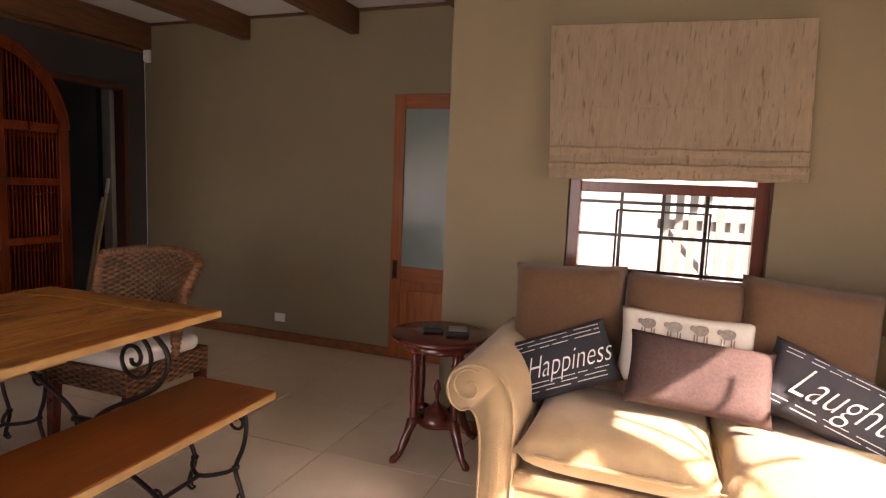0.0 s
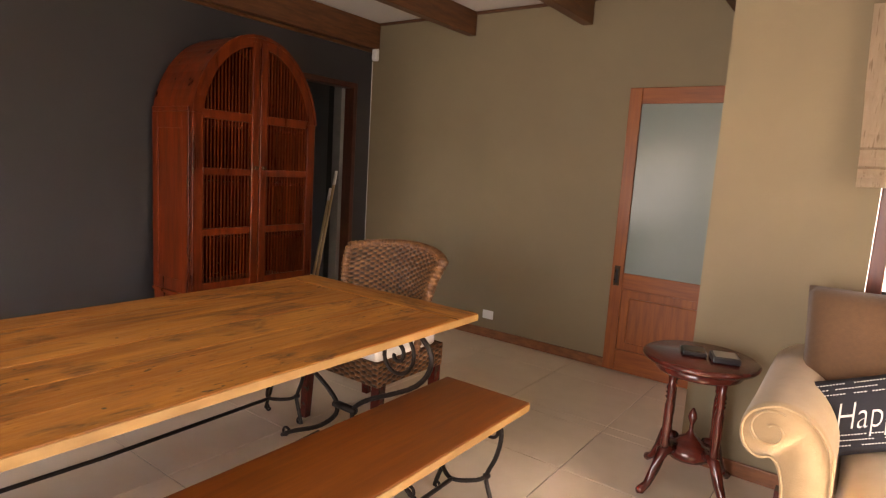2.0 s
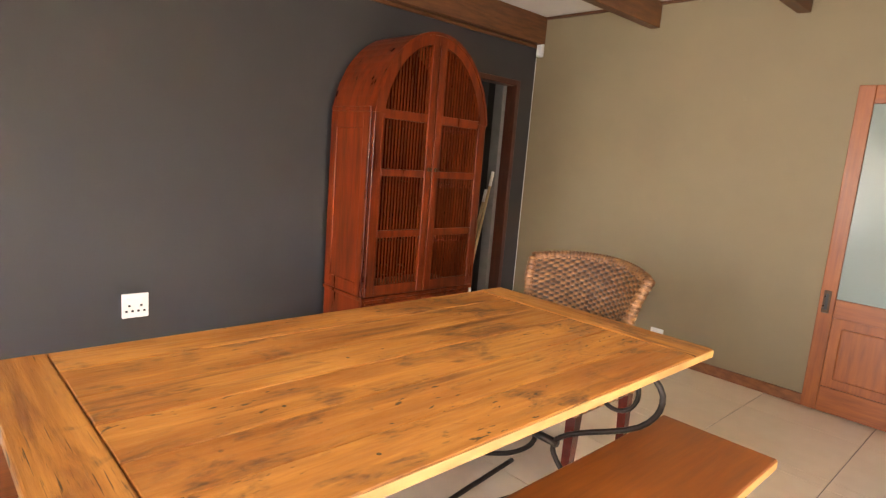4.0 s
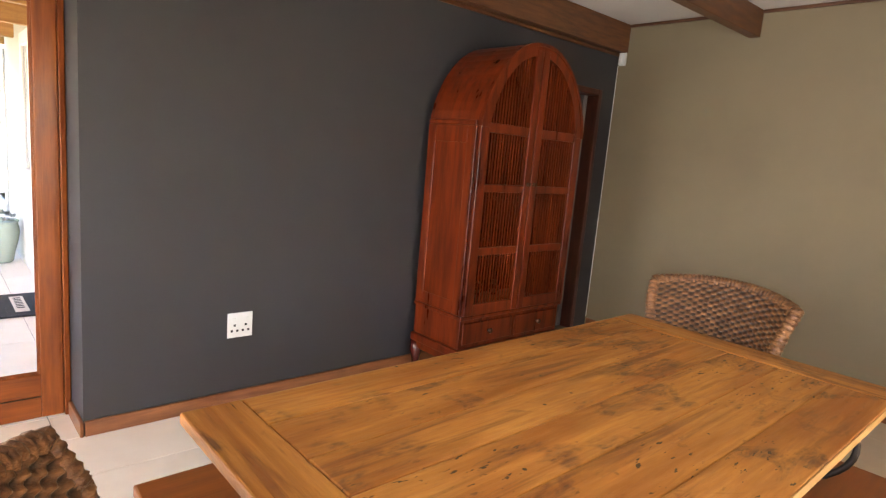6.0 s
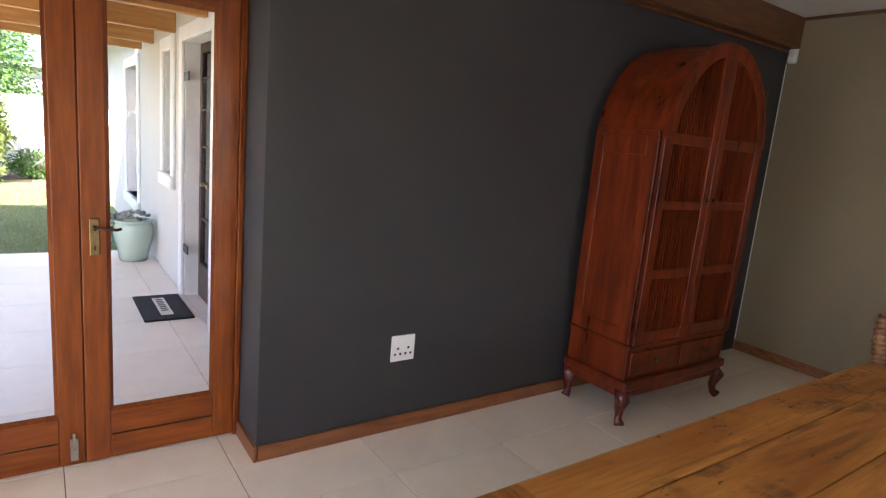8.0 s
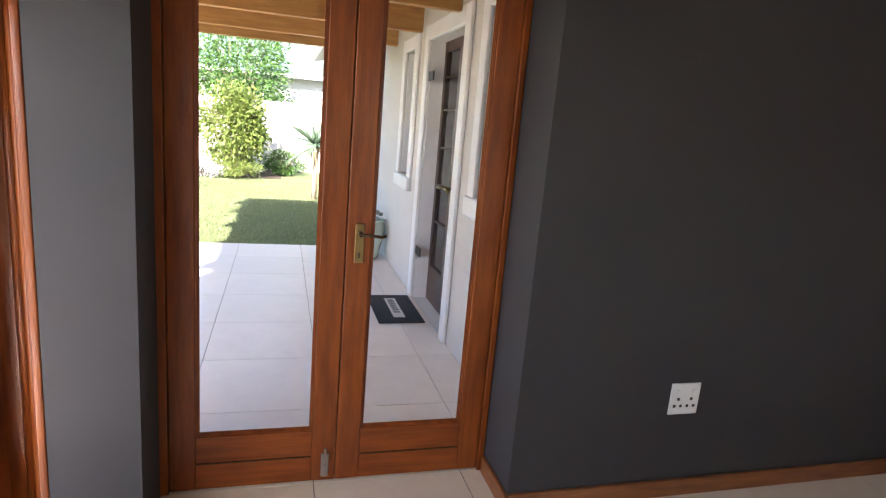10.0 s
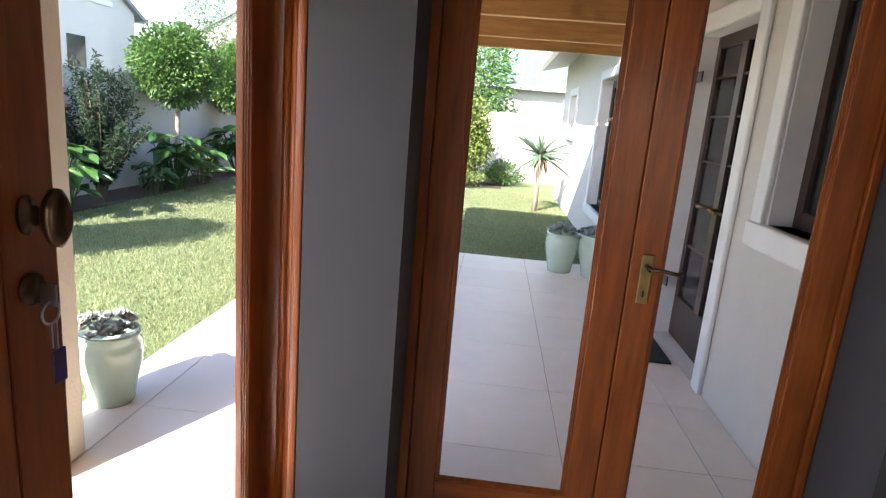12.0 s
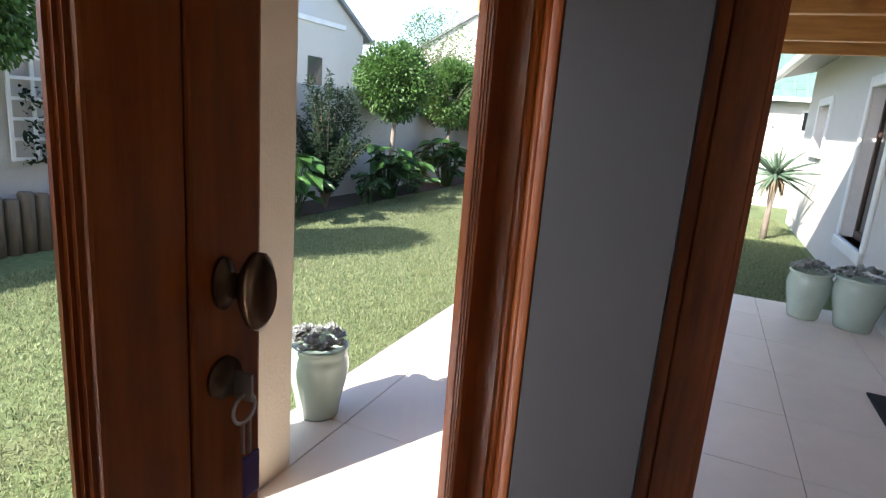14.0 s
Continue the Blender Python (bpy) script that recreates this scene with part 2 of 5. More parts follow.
PLUM = mat("plum_brown_weave", (0.085, 0.045, 0.041), (0.042, 0.022, 0.021), 0.8, scale=90, bump=0.35, bscale=300)
CREAM = mat("cream_cotton", (0.72, 0.68, 0.61), (0.66, 0.62, 0.55), 0.9, scale=50, bump=0.2, bscale=250)
PRINT = mat("white_fabric_print", (0.75, 0.74, 0.72), (0.7, 0.69, 0.67), 0.9, scale=80)
GREYPRINT = mat("grey_fabric_print", (0.16, 0.14, 0.12), (0.3, 0.27, 0.24), 0.9, scale=90)
BLIND = mat("oatmeal_slub_linen", (0.62, 0.50, 0.37), (0.52, 0.40, 0.285), 0.9, scale=14, stretch=(3, 3, 0.7), bump=0.3, bscale=120, spots=(0.24, 0.155, 0.09), spot_scale=20, spot_amount=0.7, spot_lo=0.59, sstretch=(4.5, 4.5, 0.55), sub=0.15)
# Worn pale edges; the door light on them is also put into this colour
EDGEWOOD = mat("pale_worn_lit_edge_wood", (0.52, 0.32, 0.12), (0.33, 0.17, 0.055), 0.5, scale=4, stretch=(3, 1.2, 3), bump=0.2, spot_scale=5)
FRAMEWOOD = mat("red_brown_frame_wood", (0.09, 0.022, 0.011), (0.05, 0.012, 0.006), 0.4, scale=4, stretch=(8, 8, 1), bump=0.1)
SLIDEWOOD = mat("honey_sliding_door_wood", (0.33, 0.088, 0.012), (0.19, 0.042, 0.006), 0.4, scale=4, stretch=(9, 9, 0.8), bump=0.08, spot_scale=1.5, coat=0.1)
SLIDEWOOD_X = mat("honey_sliding_rail_wood", (0.33, 0.088, 0.012), (0.19, 0.042, 0.006), 0.4, scale=4, stretch=(0.8, 9, 9), bump=0.08, spot_scale=1.5, coat=0.1)
PICKET = mat("weathered_white_picket", (0.34, 0.34, 0.35), (0.26, 0.26, 0.27), 0.8, scale=8, stretch=(4, 4, 0.7), bump=0.2)
PLASTIC = mat("white_plastic", (0.78, 0.78, 0.76), (0.75, 0.75, 0.73), 0.35, scale=4)
BLACK = mat("black_plastic", (0.015, 0.015, 0.016), (0.01, 0.01, 0.011), 0.3, scale=8)
BRASS = mat("aged_brass", (0.34, 0.24, 0.10), (0.2, 0.14, 0.06), 0.38, metal=0.9, scale=20, bump=0.1)
BRONZE = mat("dark_bronze", (0.12, 0.075, 0.045), (0.07, 0.04, 0.025), 0.3, metal=0.9, scale=20)
STEEL = mat("steel", (0.5, 0.5, 0.5), (0.4, 0.4, 0.4), 0.3, metal=1.0, scale=20)
CELADON = mat("celadon_glaze", (0.44, 0.54, 0.45), (0.39, 0.48, 0.40), 0.18, scale=4, coat=0.5, spot_scale=3, spot_amount=0.2)
MATT = mat("charcoal_coir_mat", (0.03, 0.03, 0.034), (0.018, 0.018, 0.02), 0.95, scale=150, bump=0.6, bscale=300)
GLASS = glass("clear_glass")
FROST = mat("frosted_glass", (0.21, 0.255, 0.235), (0.195, 0.24, 0.22), 0.2, scale=1.5, coat=0.25, spot_scale=1, spot_amount=0.15)
DARKGLASS = mat("dark_window_glass", (0.016, 0.018, 0.018), (0.012, 0.013, 0.014), 0.04, scale=2, coat=0.25, spec=0.6)
GRASS = mat("lawn_soil_green", (0.17, 0.215, 0.085), (0.085, 0.125, 0.04), 0.95, scale=22, bump=0.8, bscale=60, spots=(0.16, 0.13, 0.075), spot_scale=0.7, spot_amount=0.6)
BLADE = mat("grass_blade", (0.32, 0.345, 0.185), (0.12, 0.155, 0.065), 0.6, scale=1.2, island=True, rand=0.35, sub=0.3)
LEAF = mat("glossy_leaf", (0.10, 0.20, 0.04), (0.05, 0.115, 0.024), 0.5, scale=3, island=True, rand=0.4, sub=0.3)
LEAF_Y = mat("yellow_green_leaf", (0.22, 0.27, 0.06), (0.1, 0.16, 0.035), 0.45, scale=2, island=True, rand=0.4, sub=0.3)
LEAF_D = mat("dark_blue_green_leaf", (0.03, 0.06, 0.028), (0.014, 0.03, 0.014), 0.8, scale=3, island=True, rand=0.4, sub=0.12, spec=0.2)
LEAF_BIG = mat("broad_arum_leaf", (0.06, 0.15, 0.04), (0.04, 0.1, 0.025), 0.3, scale=6, island=True, rand=0.3, sub=0.25)
SUCC = mat("grey_succulent", (0.50, 0.53, 0.49), (0.34, 0.345, 0.335), 0.6, scale=20, island=True, rand=0.35)
ALOE = mat("grey_green_aloe", (0.13, 0.2, 0.13), (0.08, 0.13, 0.08), 0.5, scale=8, island=True, rand=0.25)
BARK = mat("pale_bark", (0.32, 0.27, 0.22), (0.2, 0.16, 0.12), 0.9, scale=12, bump=0.5)
LOG = mat("weathered_log", (0.22, 0.17, 0.12), (0.13, 0.1, 0.07), 0.85, scale=5, stretch=(6, 6, 0.7), bump=0.4)
GREENROOF = mat("green_roof_tile", (0.14, 0.22, 0.18), (0.10, 0.17, 0.14), 0.5, scale=3, rand=0.1)
GREYROOF = mat("grey_roof_sheet", (0.25, 0.25, 0.26), (0.2, 0.2, 0.21), 0.6, scale=3)
SOIL = mat("dark_bed_soil", (0.07, 0.05, 0.035), (0.04, 0.03, 0.02), 0.95, scale=14, bump=0.6)
# Dark grey puts the dimness of the back room into its wall colour
DARKROOM = mat("baked_dim_grey", (0.12, 0.12, 0.12), (0.1, 0.1, 0.1), 0.8, scale=3)
BROOM = mat("pale_broom_wood", (0.5, 0.36, 0.2), (0.42, 0.29, 0.15), 0.5, scale=6, stretch=(4, 4, 1))


# ---- mesh helpers ----
def obj(name, bm, material, parent=None, label="", smooth=False):
    me = bpy.data.meshes.new(name)
    bm.normal_update()
    bm.to_mesh(me)
    bm.free()
    me.materials.append(material)
    if smooth:
        for p in me.polygons:
            p.use_smooth = True
    ob = new(name, me)
    if parent:
        ob.parent = parent
    if label:
        ob["label"] = label
    return ob


def part(name, bm, material, parent, label="", smooth=False):
    return obj(name, bm, material, parent, label, smooth)


def empty(name, at, label, category, group="", rz=0.0):
    e = new(name)
    e.matrix_basis = pose(*at, 0, 0, rz)
    e.empty_display_size = 0.1
    return tagged(e, label, category, group)


def mesh_obj(name, verts, faces, material, parent=None, smooth=False):
    me = bpy.data.meshes.new(name)
    me.from_pydata(verts, [], faces)
    me.materials.append(material)
    if smooth:
        for p in me.polygons:
            p.use_smooth = True
    ob = new(name, me)
    if parent:
        ob.parent = parent
    return ob


def box(x0, x1, y0, y1, z0, z1, bev=0.0, bm=None, seg=2):
    b = bmesh.new()
    bmesh.ops.create_cube(b, size=1, matrix=Matrix.Translation(((x0 + x1) / 2, (y0 + y1) / 2, (z0 + z1) / 2)) @ Matrix.Diagonal((x1 - x0, y1 - y0, z1 - z0, 1)))
    if bev:
        bmesh.ops.bevel(b, geom=list(b.edges), offset=bev, segments=seg, profile=0.5, affect="EDGES")
    return merge(bm, b)


def merge(bm, b):
    if bm is None:
        return b
    me = bpy.data.meshes.new("scratch")
    b.to_mesh(me)
    b.free()
    bm.from_mesh(me)
    bpy.data.meshes.remove(me)
    return bm


def tube(pts, r, n=8, bm=None, taper=None):
    bm = bm or bmesh.new()
    pts = [Vector(p) for p in pts]
    rings = []
    up = Vector((0.13, 0.37, 0.92))
    for i, p in enumerate(pts):
        d = (pts[min(i + 1, len(pts) - 1)] - pts[max(i - 1, 0)]).normalized()
        a = d.cross(up)
        if a.length < 0.05:
            a = d.cross(Vector((1, 0, 0)))
        a.normalize()
        b = d.cross(a)
        rr = r if taper is None else taper[i]
        rings.append([bm.verts.new(p + (a * math.cos(k * 2 * math.pi / n) + b * math.sin(k * 2 * math.pi / n)) * rr) for k in range(n)])
    for u, v in zip(rings, rings[1:]):
        for k in range(n):
            bm.faces.new((u[k], u[(k + 1) % n], v[(k + 1) % n], v[k]))
    bm.faces.new(rings[0][::-1])
    bm.faces.new(rings[-1])
    return bm


def smooth_path(pts, k=5):
    """Points along a smooth curve through pts."""
    p = [Vector(q) for q in pts]
    out = []
    for i in range(len(p) - 1):
        a, b, c, d = p[max(i - 1, 0)], p[i], p[i + 1], p[min(i + 2, len(p) - 1)]
        for j in range(k):
            t = j / k
            out.append(0.5 * (2 * b + (c - a) * t + (2 * a - 5 * b + 4 * c - d) * t * t + (3 * b - a - 3 * c + d) * t ** 3))
    return out + [p[-1]]


def lathe(profile, at=(0, 0, 0), n=20, bm=None):
    bm = bm or bmesh.new()
    rings = [[bm.verts.new((at[0] + r * math.cos(k * 2 * math.pi / n), at[1] + r * math.sin(k * 2 * math.pi / n), at[2] + z)) for k in range(n)] for r, z in profile]
    for u, v in zip(rings, rings[1:]):
        for k in range(n):
            bm.faces.new((u[k], u[(k + 1) % n], v[(k + 1) % n], v[k]))
    bm.faces.new(rings[0][::-1])
    bm.faces.new(rings[-1])
    return bm


def arc(c, r0, r1, a0, a1, n, plane):
    """A spiral from angle a0 to a1 (degrees) round c; plane 'xz' or 'yz'."""
    out = []
    for i in range(n + 1):
        f = i / n
        a, r = radians(a0 + (a1 - a0) * f), r0 + (r1 - r0) * f
        u, w = r * math.cos(a), r * math.sin(a)
        out.append((c[0] + u, c[1], c[2] + w) if plane == "xz" else (c[0], c[1] + u, c[2] + w))
    return out


def wall(name, axis, at, thick, a0, a1, z0, z1, holes, material, label):
    """A wall across x or y at a plane, with openings (b0, b1, c0, c1) cut through."""
    bm = bmesh.new()
    us = sorted({a0, a1, *[h[0] for h in holes], *[h[1] for h in holes]})
    for u0, u1 in zip(us, us[1:]):
        cuts = sorted((h[2], h[3]) for h in holes if h[0] <= u0 + 1e-6 and h[1] >= u1 - 1e-6)
        z = z0
        spans = []
        for c0, c1 in cuts:
            if c0 > z + 1e-4:
                spans.append((z, c0))
            z = c1
        if z < z1 - 1e-4:
            spans.append((z, z1))
        for s0, s1 in spans:
            lo, hi = min(at, at + thick), max(at, at + thick)
            if axis == "x":
                box(lo, hi, u0, u1, s0, s1, bm=bm)
            else:
                box(u0, u1, lo, hi, s0, s1, bm=bm)
    bmesh.ops.remove_doubles(bm, verts=bm.verts, dist=1e-4)
    return tagged(obj(name, bm, material), label, "wall", kind="structure")


# ---- structure ----
WX, NY, SY, JX, JY, EX, CZ = -4.355, 3.99, -1.485, -1.125, 2.93, 1.75, 2.60
wall("wall_west", "x", WX, -0.33, SY, NY + 0.3, 0, CZ + 0.25, [(-1.225, 0.05, 0, 2.12), (2.93, 3.78, 0, 2.05)], CHARCOAL, "charcoal painted wall beside the dining table")
wall("wall_north", "y", NY, 0.25, WX, JX + 0.25, 0, CZ + 0.25, [], OLIVE, "olive painted plaster wall behind the dining chairs")
wall("wall_jog", "x", JX, 0.25, JY, NY, 0, CZ + 0.25, [], OLIVE, "olive painted wall return beside the sliding door")
wall("wall_window", "y", JY, 0.25, JX + 0.25, EX, 0, CZ + 0.25, [(-0.49, 0.40, 0.55, 1.44)], OLIVE, "olive painted wall with a window behind the sofa")
wall("wall_east", "x", EX, 0.25, SY - 0.3, JY + 0.25, 0, CZ + 0.25, [(0.42, 1.82, 0, 2.25)], OLIVE, "olive painted wall with wide glazed doors")
wall("wall_south", "y", SY, -0.195, WX - 0.33, EX, 0, CZ + 0.25, [(-4.45, -2.72, 0, 2.12), (-2.2, -0.4, 0, 2.12)], CHARCOAL, "charcoal painted wall with garden doors")
tagged(obj("ceiling", box(WX - 0.3, EX + 0.25, SY - 0.3, NY + 0.25, CZ, CZ + 0.05), WHITE_CEIL), "white painted flat ceiling above dark beams", "ceiling", kind="structure")
tagged(obj("floor", box(WX - 0.33, EX + 0.25, SY - 0.3, NY + 0.25, -0.12, -0.004), GROUT), "grey grout bed under cream floor tiles", "floor", kind="structure")


beam = None
for i, bx0 in enumerate((-4.345, -3.31, -2.33, -1.35, -0.37, 0.61)):
    y1 = NY - 0.003 if bx0 < JX - 0.1 else JY - 0.003
    b = tagged(obj("ceiling_beam", box(bx0, bx0 + 0.075, SY + 0.003, y1, 2.415 if i else 2.37, CZ - 0.003, 0.004), BEAM), "dark-stained wooden beam under the white ceiling", "beam", "ceiling beams", "structure")


def strip(name, x0, x1, y0, y1, z0, z1, m, label, cat="trim"):
    return tagged(obj(name, box(x0, x1, y0, y1, z0, z1, 0.004), m), label, cat, kind="structure")


SK = "brown varnished wooden skirting board"
strip("baseboard_north", WX + 0.02, -1.93, NY - 0.018, NY - 0.001, 0.001, 0.075, SKIRT, SK, "skirting")
strip("baseboard_west", WX + 0.001, WX + 0.018, 0.053, 2.86, 0.001, 0.075, SKIRT, SK, "skirting")
strip("baseboard_reveal", WX - 0.26, WX + 0.018, 0.033, 0.049, 0.001, 0.075, SKIRT, SK, "skirting")
strip("baseboard_pillar", WX + 0.001, WX + 0.018, SY + 0.02, -1.227, 0.001, 0.075, SKIRT, SK, "skirting")
strip("baseboard_jog", JX - 0.018, JX - 0.001, JY, NY - 0.08, 0.001, 0.075, SKIRT, SK, "skirting")
strip("baseboard_window", JX - 0.018, EX - 0.02, JY - 0.018, JY - 0.001, 0.001, 0.075, SKIRT, SK, "skirting")
strip("trim_north", WX + 0.08, JX, NY - 0.02, NY - 0.001, CZ - 0.025, CZ - 0.003, BEAM_X, "thin wooden cornice strip")
strip("trim_west", WX + 0.001, WX + 0.02, SY + 0.02, NY - 0.02, 2.345, 2.369, BEAM, "thin wooden strip below the wall beam")


# ---- glazed doors ----
def glazed_leaf(parent, u0, u1, h, stile=0.09, low=0.225, top=0.1, thick=0.042, groove=True):
    """One leaf in the local xz plane, its inner face at y = 0."""
    leaf = part("door_leaf", box(u0, u0 + stile, -thick, 0, 0.008, h, 0.004), DOORWOOD, parent)
    part("stile", box(u1 - stile, u1, -thick, 0, 0.008, h, 0.004), DOORWOOD, leaf)
    part("bottom_rail", box(u0 + stile, u1 - stile, -thick + 0.002, -0.002, 0.008, low, 0.003), DOORWOOD_X, leaf)
    part("top_rail", box(u0 + stile, u1 - stile, -thick + 0.002, -0.002, h - top, h, 0.003), DOORWOOD_X, leaf)
    if groove:
        part("rail_moulding", box(u0 + stile + 0.003, u1 - stile - 0.003, -0.003, 0.002, 0.112, 0.118, 0.001), BRONZE, leaf)
    bd = bmesh.new()
    a, b, c, d = u0 + stile, u1 - stile, low, h - top
    for k in range(3):
        w, yy = 0.005, -0.006 - 0.005 * k
        o = k * 0.004
        box(a + o, a + o + w, yy - 0.005, yy, c + o, d - o, bm=bd)
        box(b - o - w, b - o, yy - 0.005, yy, c + o, d - o, bm=bd)
        box(a + o + w, b - o - w, yy - 0.005, yy, c + o, c + o + w, bm=bd)
        box(a + o + w, b - o - w, yy - 0.005, yy, d - o - w, d - o, bm=bd)
    part("glazing_bead", bd, DOORWOOD, leaf)
    g = part("pane", box(a + 0.002, b - 0.002, -0.026, -0.022, c + 0.002, d - 0.002), GLASS, leaf, "clear glass pane")
    g.visible_shadow = False
    return leaf


def lever_set(parent, u, z, y=0.001, side=1):
    pl = part("lock_plate", box(u - 0.018, u + 0.018, y, y + 0.006, z - 0.075, z + 0.075, 0.003), BRASS, parent, "aged brass lock plate")
    b = tube([(u, y, z + 0.04), (u, y + 0.05, z + 0.04)], 0.008)
    part("lever", tube([(u, y + 0.05, z + 0.04), (u + side * 0.04, y + 0.055, z + 0.04), (u + side * 0.075, y + 0.052, z + 0.034), (u + side * 0.09, y + 0.05, z + 0.04)], 0.006, bm=b), BRONZE, pl, smooth=True)
    part("keyhole", box(u - 0.003, u + 0.003, y + 0.0055, y + 0.0075, z - 0.055, z - 0.035), BLACK, pl)


# patio doors in the west wall; local x runs along -y so that local -y points out
pd = empty("door_1", (-4.635, 0.05, 0), "closed double glazed doors of varnished orange wood", "door", rz=-90)
pd["kind"], pd["along"] = "structure", "y"
W = 1.275
part("frame_jamb", box(0.002, 0.028, -0.06, 0.01, 0, 2.11, 0.004), DOORWOOD, pd)
part("frame_jamb", box(W - 0.028, W + 0.004, -0.06, 0.01, 0, 2.11, 0.004), DOORWOOD, pd)
part("frame_head", box(0.028, W - 0.028, -0.06, 0.01, 2.04, 2.11, 0.004), DOORWOOD_X, pd)
l1 = glazed_leaf(pd, 0.030, 0.632, 2.035, stile=0.092)
l2 = glazed_leaf(pd, 0.635, W - 0.03, 2.035, stile=0.092)
part("astragal", box(0.618, 0.65, -0.055, -0.043, 0.01, 2.03, 0.003), DOORWOOD, l1)
part("door_stop", box(W - 0.05, W - 0.015, -0.058, -0.0435, 0.0, 2.04), DOORWOOD, pd)
part("door_stop", box(0.015, 0.05, -0.058, -0.0435, 0.0, 2.04), DOORWOOD, pd)
lever_set(l1, 0.585, 0.985, 0.001, -1)
bolt = part("floor_bolt", box(0.66, 0.69, 0.001, 0.012, 0.03, 0.13, 0.003), STEEL, l2, "steel floor bolt")
part("bolt_knob", tube([(0.675, 0.012, 0.1), (0.675, 0.012, 0.155)], 0.006), STEEL, bolt)

# garden doors in the south wall
gd = empty("door_2", (-4.45, -1.61, 0), "closed double glazed garden doors with bronze knob and key", "door")
gd["kind"], gd["along"] = "structure", "x"
WG = 1.73
part("frame_jamb", box(0.002, 0.03, -0.062, 0.12, 0, 2.11, 0.004), DOORWOOD, gd)
jm = bmesh.new()
tube([(0.034, 0.06, 0.0), (0.034, 0.06, 2.1)], 0.016, 10, jm)
tube([(0.05, 0.085, 0.0), (0.05, 0.085, 2.1)], 0.013, 10, jm)
box(0.03, 0.092, 0.098, 0.121, 0, 2.1, 0.004, jm)
part("jamb_moulding", jm, DOORWOOD, gd, smooth=True)
part("frame_jamb", box(WG - 0.04, WG - 0.002, -0.062, 0.06, 0, 2.11, 0.004), DOORWOOD, gd)
part("frame_head", box(0.03, WG - 0.04, -0.062, 0.06, 2.04, 2.11, 0.004), DOORWOOD, gd)
g1 = glazed_leaf(gd, 0.032, 0.88, 2.035, stile=0.093, groove=False)
g2 = glazed_leaf(gd, 0.883, WG - 0.042, 2.035, stile=0.093, groove=False)
part("door_stop", box(0.015, 0.055, -0.058, -0.0435, 0.0, 2.04), DOORWOOD, gd)
part("astragal", box(0.865, 0.898, -0.055, -0.043, 0.01, 2.03, 0.003), DOORWOOD, g2)
ku, kz = 0.843, 1.237
kn = part("door_knob", lathe([(0.018, 0), (0.018, 0.005), (0.009, 0.01), (0.009, 0.028), (0.02, 0.033), (0.026, 0.041), (0.026, 0.049), (0.018, 0.056), (0.0, 0.058)], n=20), BRONZE, g1, "oval dark bronze knob", True)
kn.matrix_basis = pose(ku, 0.001, kz, -90, 0, 0) @ Matrix.Diagonal((0.8, 1.5, 1, 1))
es = part("escutcheon", lathe([(0.022, 0), (0.022, 0.005), (0.0, 0.006)], n=16), BRONZE, g1, "", True)
es.matrix_basis = pose(ku, 0.001, kz - 0.1, -90, 0, 0)
kb = tube(arc((ku - 0.01, 0.02, kz - 0.135), 0.016, 0.016, 0, 360, 16, "xz"), 0.002, 6)
box(ku - 0.012, ku - 0.009, 0.006, 0.03, kz - 0.125, kz - 0.095, bm=kb)
box(ku - 0.02, ku - 0.017, 0.018, 0.021, kz - 0.195, kz - 0.15, bm=kb)
box(ku - 0.008, ku - 0.005, 0.02, 0.023, kz - 0.185, kz - 0.15, bm=kb)
ks = tagged(obj("key_ring", kb, STEEL), "steel door keys on a ring with purple tag", "keys")
ks.matrix_basis = pose(-4.45, -1.61, 0)
part("key_tag", box(ku - 0.03, ku - 0.006, 0.02, 0.024, kz - 0.24, kz - 0.19, 0.002), mat("purple_plastic", (0.06, 0.03, 0.16), None, 0.4), ks, "purple plastic key tag")

# unseen wide doors in the east wall, placed for the sun on the sofa
ed = empty("door_3", (EX + 0.12, 1.82, 0), "unseen wide glazed doors with bars added to shape sun", "door", rz=-90)
ed["kind"], ed["along"] = "structure", "y"
part("frame_jamb", box(0.002, 0.06, -0.06, 0.01, 0, 2.24, 0.004), DOORWOOD, ed)
part("frame_jamb", box(1.34, 1.398, -0.06, 0.01, 0, 2.24, 0.004), DOORWOOD, ed)
part("frame_head", box(0.06, 1.34, -0.06, 0.01, 2.17, 2.24, 0.004), DOORWOOD, ed)
glazed_leaf(ed, 0.062, 0.699, 2.165, stile=0.06, groove=False)
glazed_leaf(ed, 0.701, 1.338, 2.165, stile=0.06, groove=False)
# curved bars added only to cast the curved shadows on the sofa
sc = bmesh.new()
for cu in (0.3, 0.75, 1.1):
    tube(arc((cu, 0.03, 1.15), 0.62, 0.62, 50, 130, 20, "xz"), 0.009, 6, sc)
    tube(arc((cu, 0.03, 2.3), 0.55, 0.55, 215, 325, 20, "xz"), 0.009, 6, sc)
    tube([(cu + 0.25, 0.03, 0.1), (cu + 0.25, 0.03, 2.15)], 0.008, 6, sc)
part("scroll_bar", sc, IRON, ed, "added unseen bars that shape the sun on the sofa", True)
# second south opening: unseen doors added where the fill lamp stands
sd = empty("door_4", (-2.2, -1.61, 0), "unseen double glazed doors, added around the south fill lamp", "door")
sd["kind"], sd["along"] = "structure", "x"
part("frame_jamb", box(0.002, 0.05, -0.06, 0.01, 0, 2.11, 0.004), DOORWOOD, sd)
part("frame_jamb", box(1.75, 1.798, -0.06, 0.01, 0, 2.11, 0.004), DOORWOOD, sd)
part("frame_head", box(0.05, 1.75, -0.06, 0.01, 2.04, 2.11, 0.004), DOORWOOD, sd)
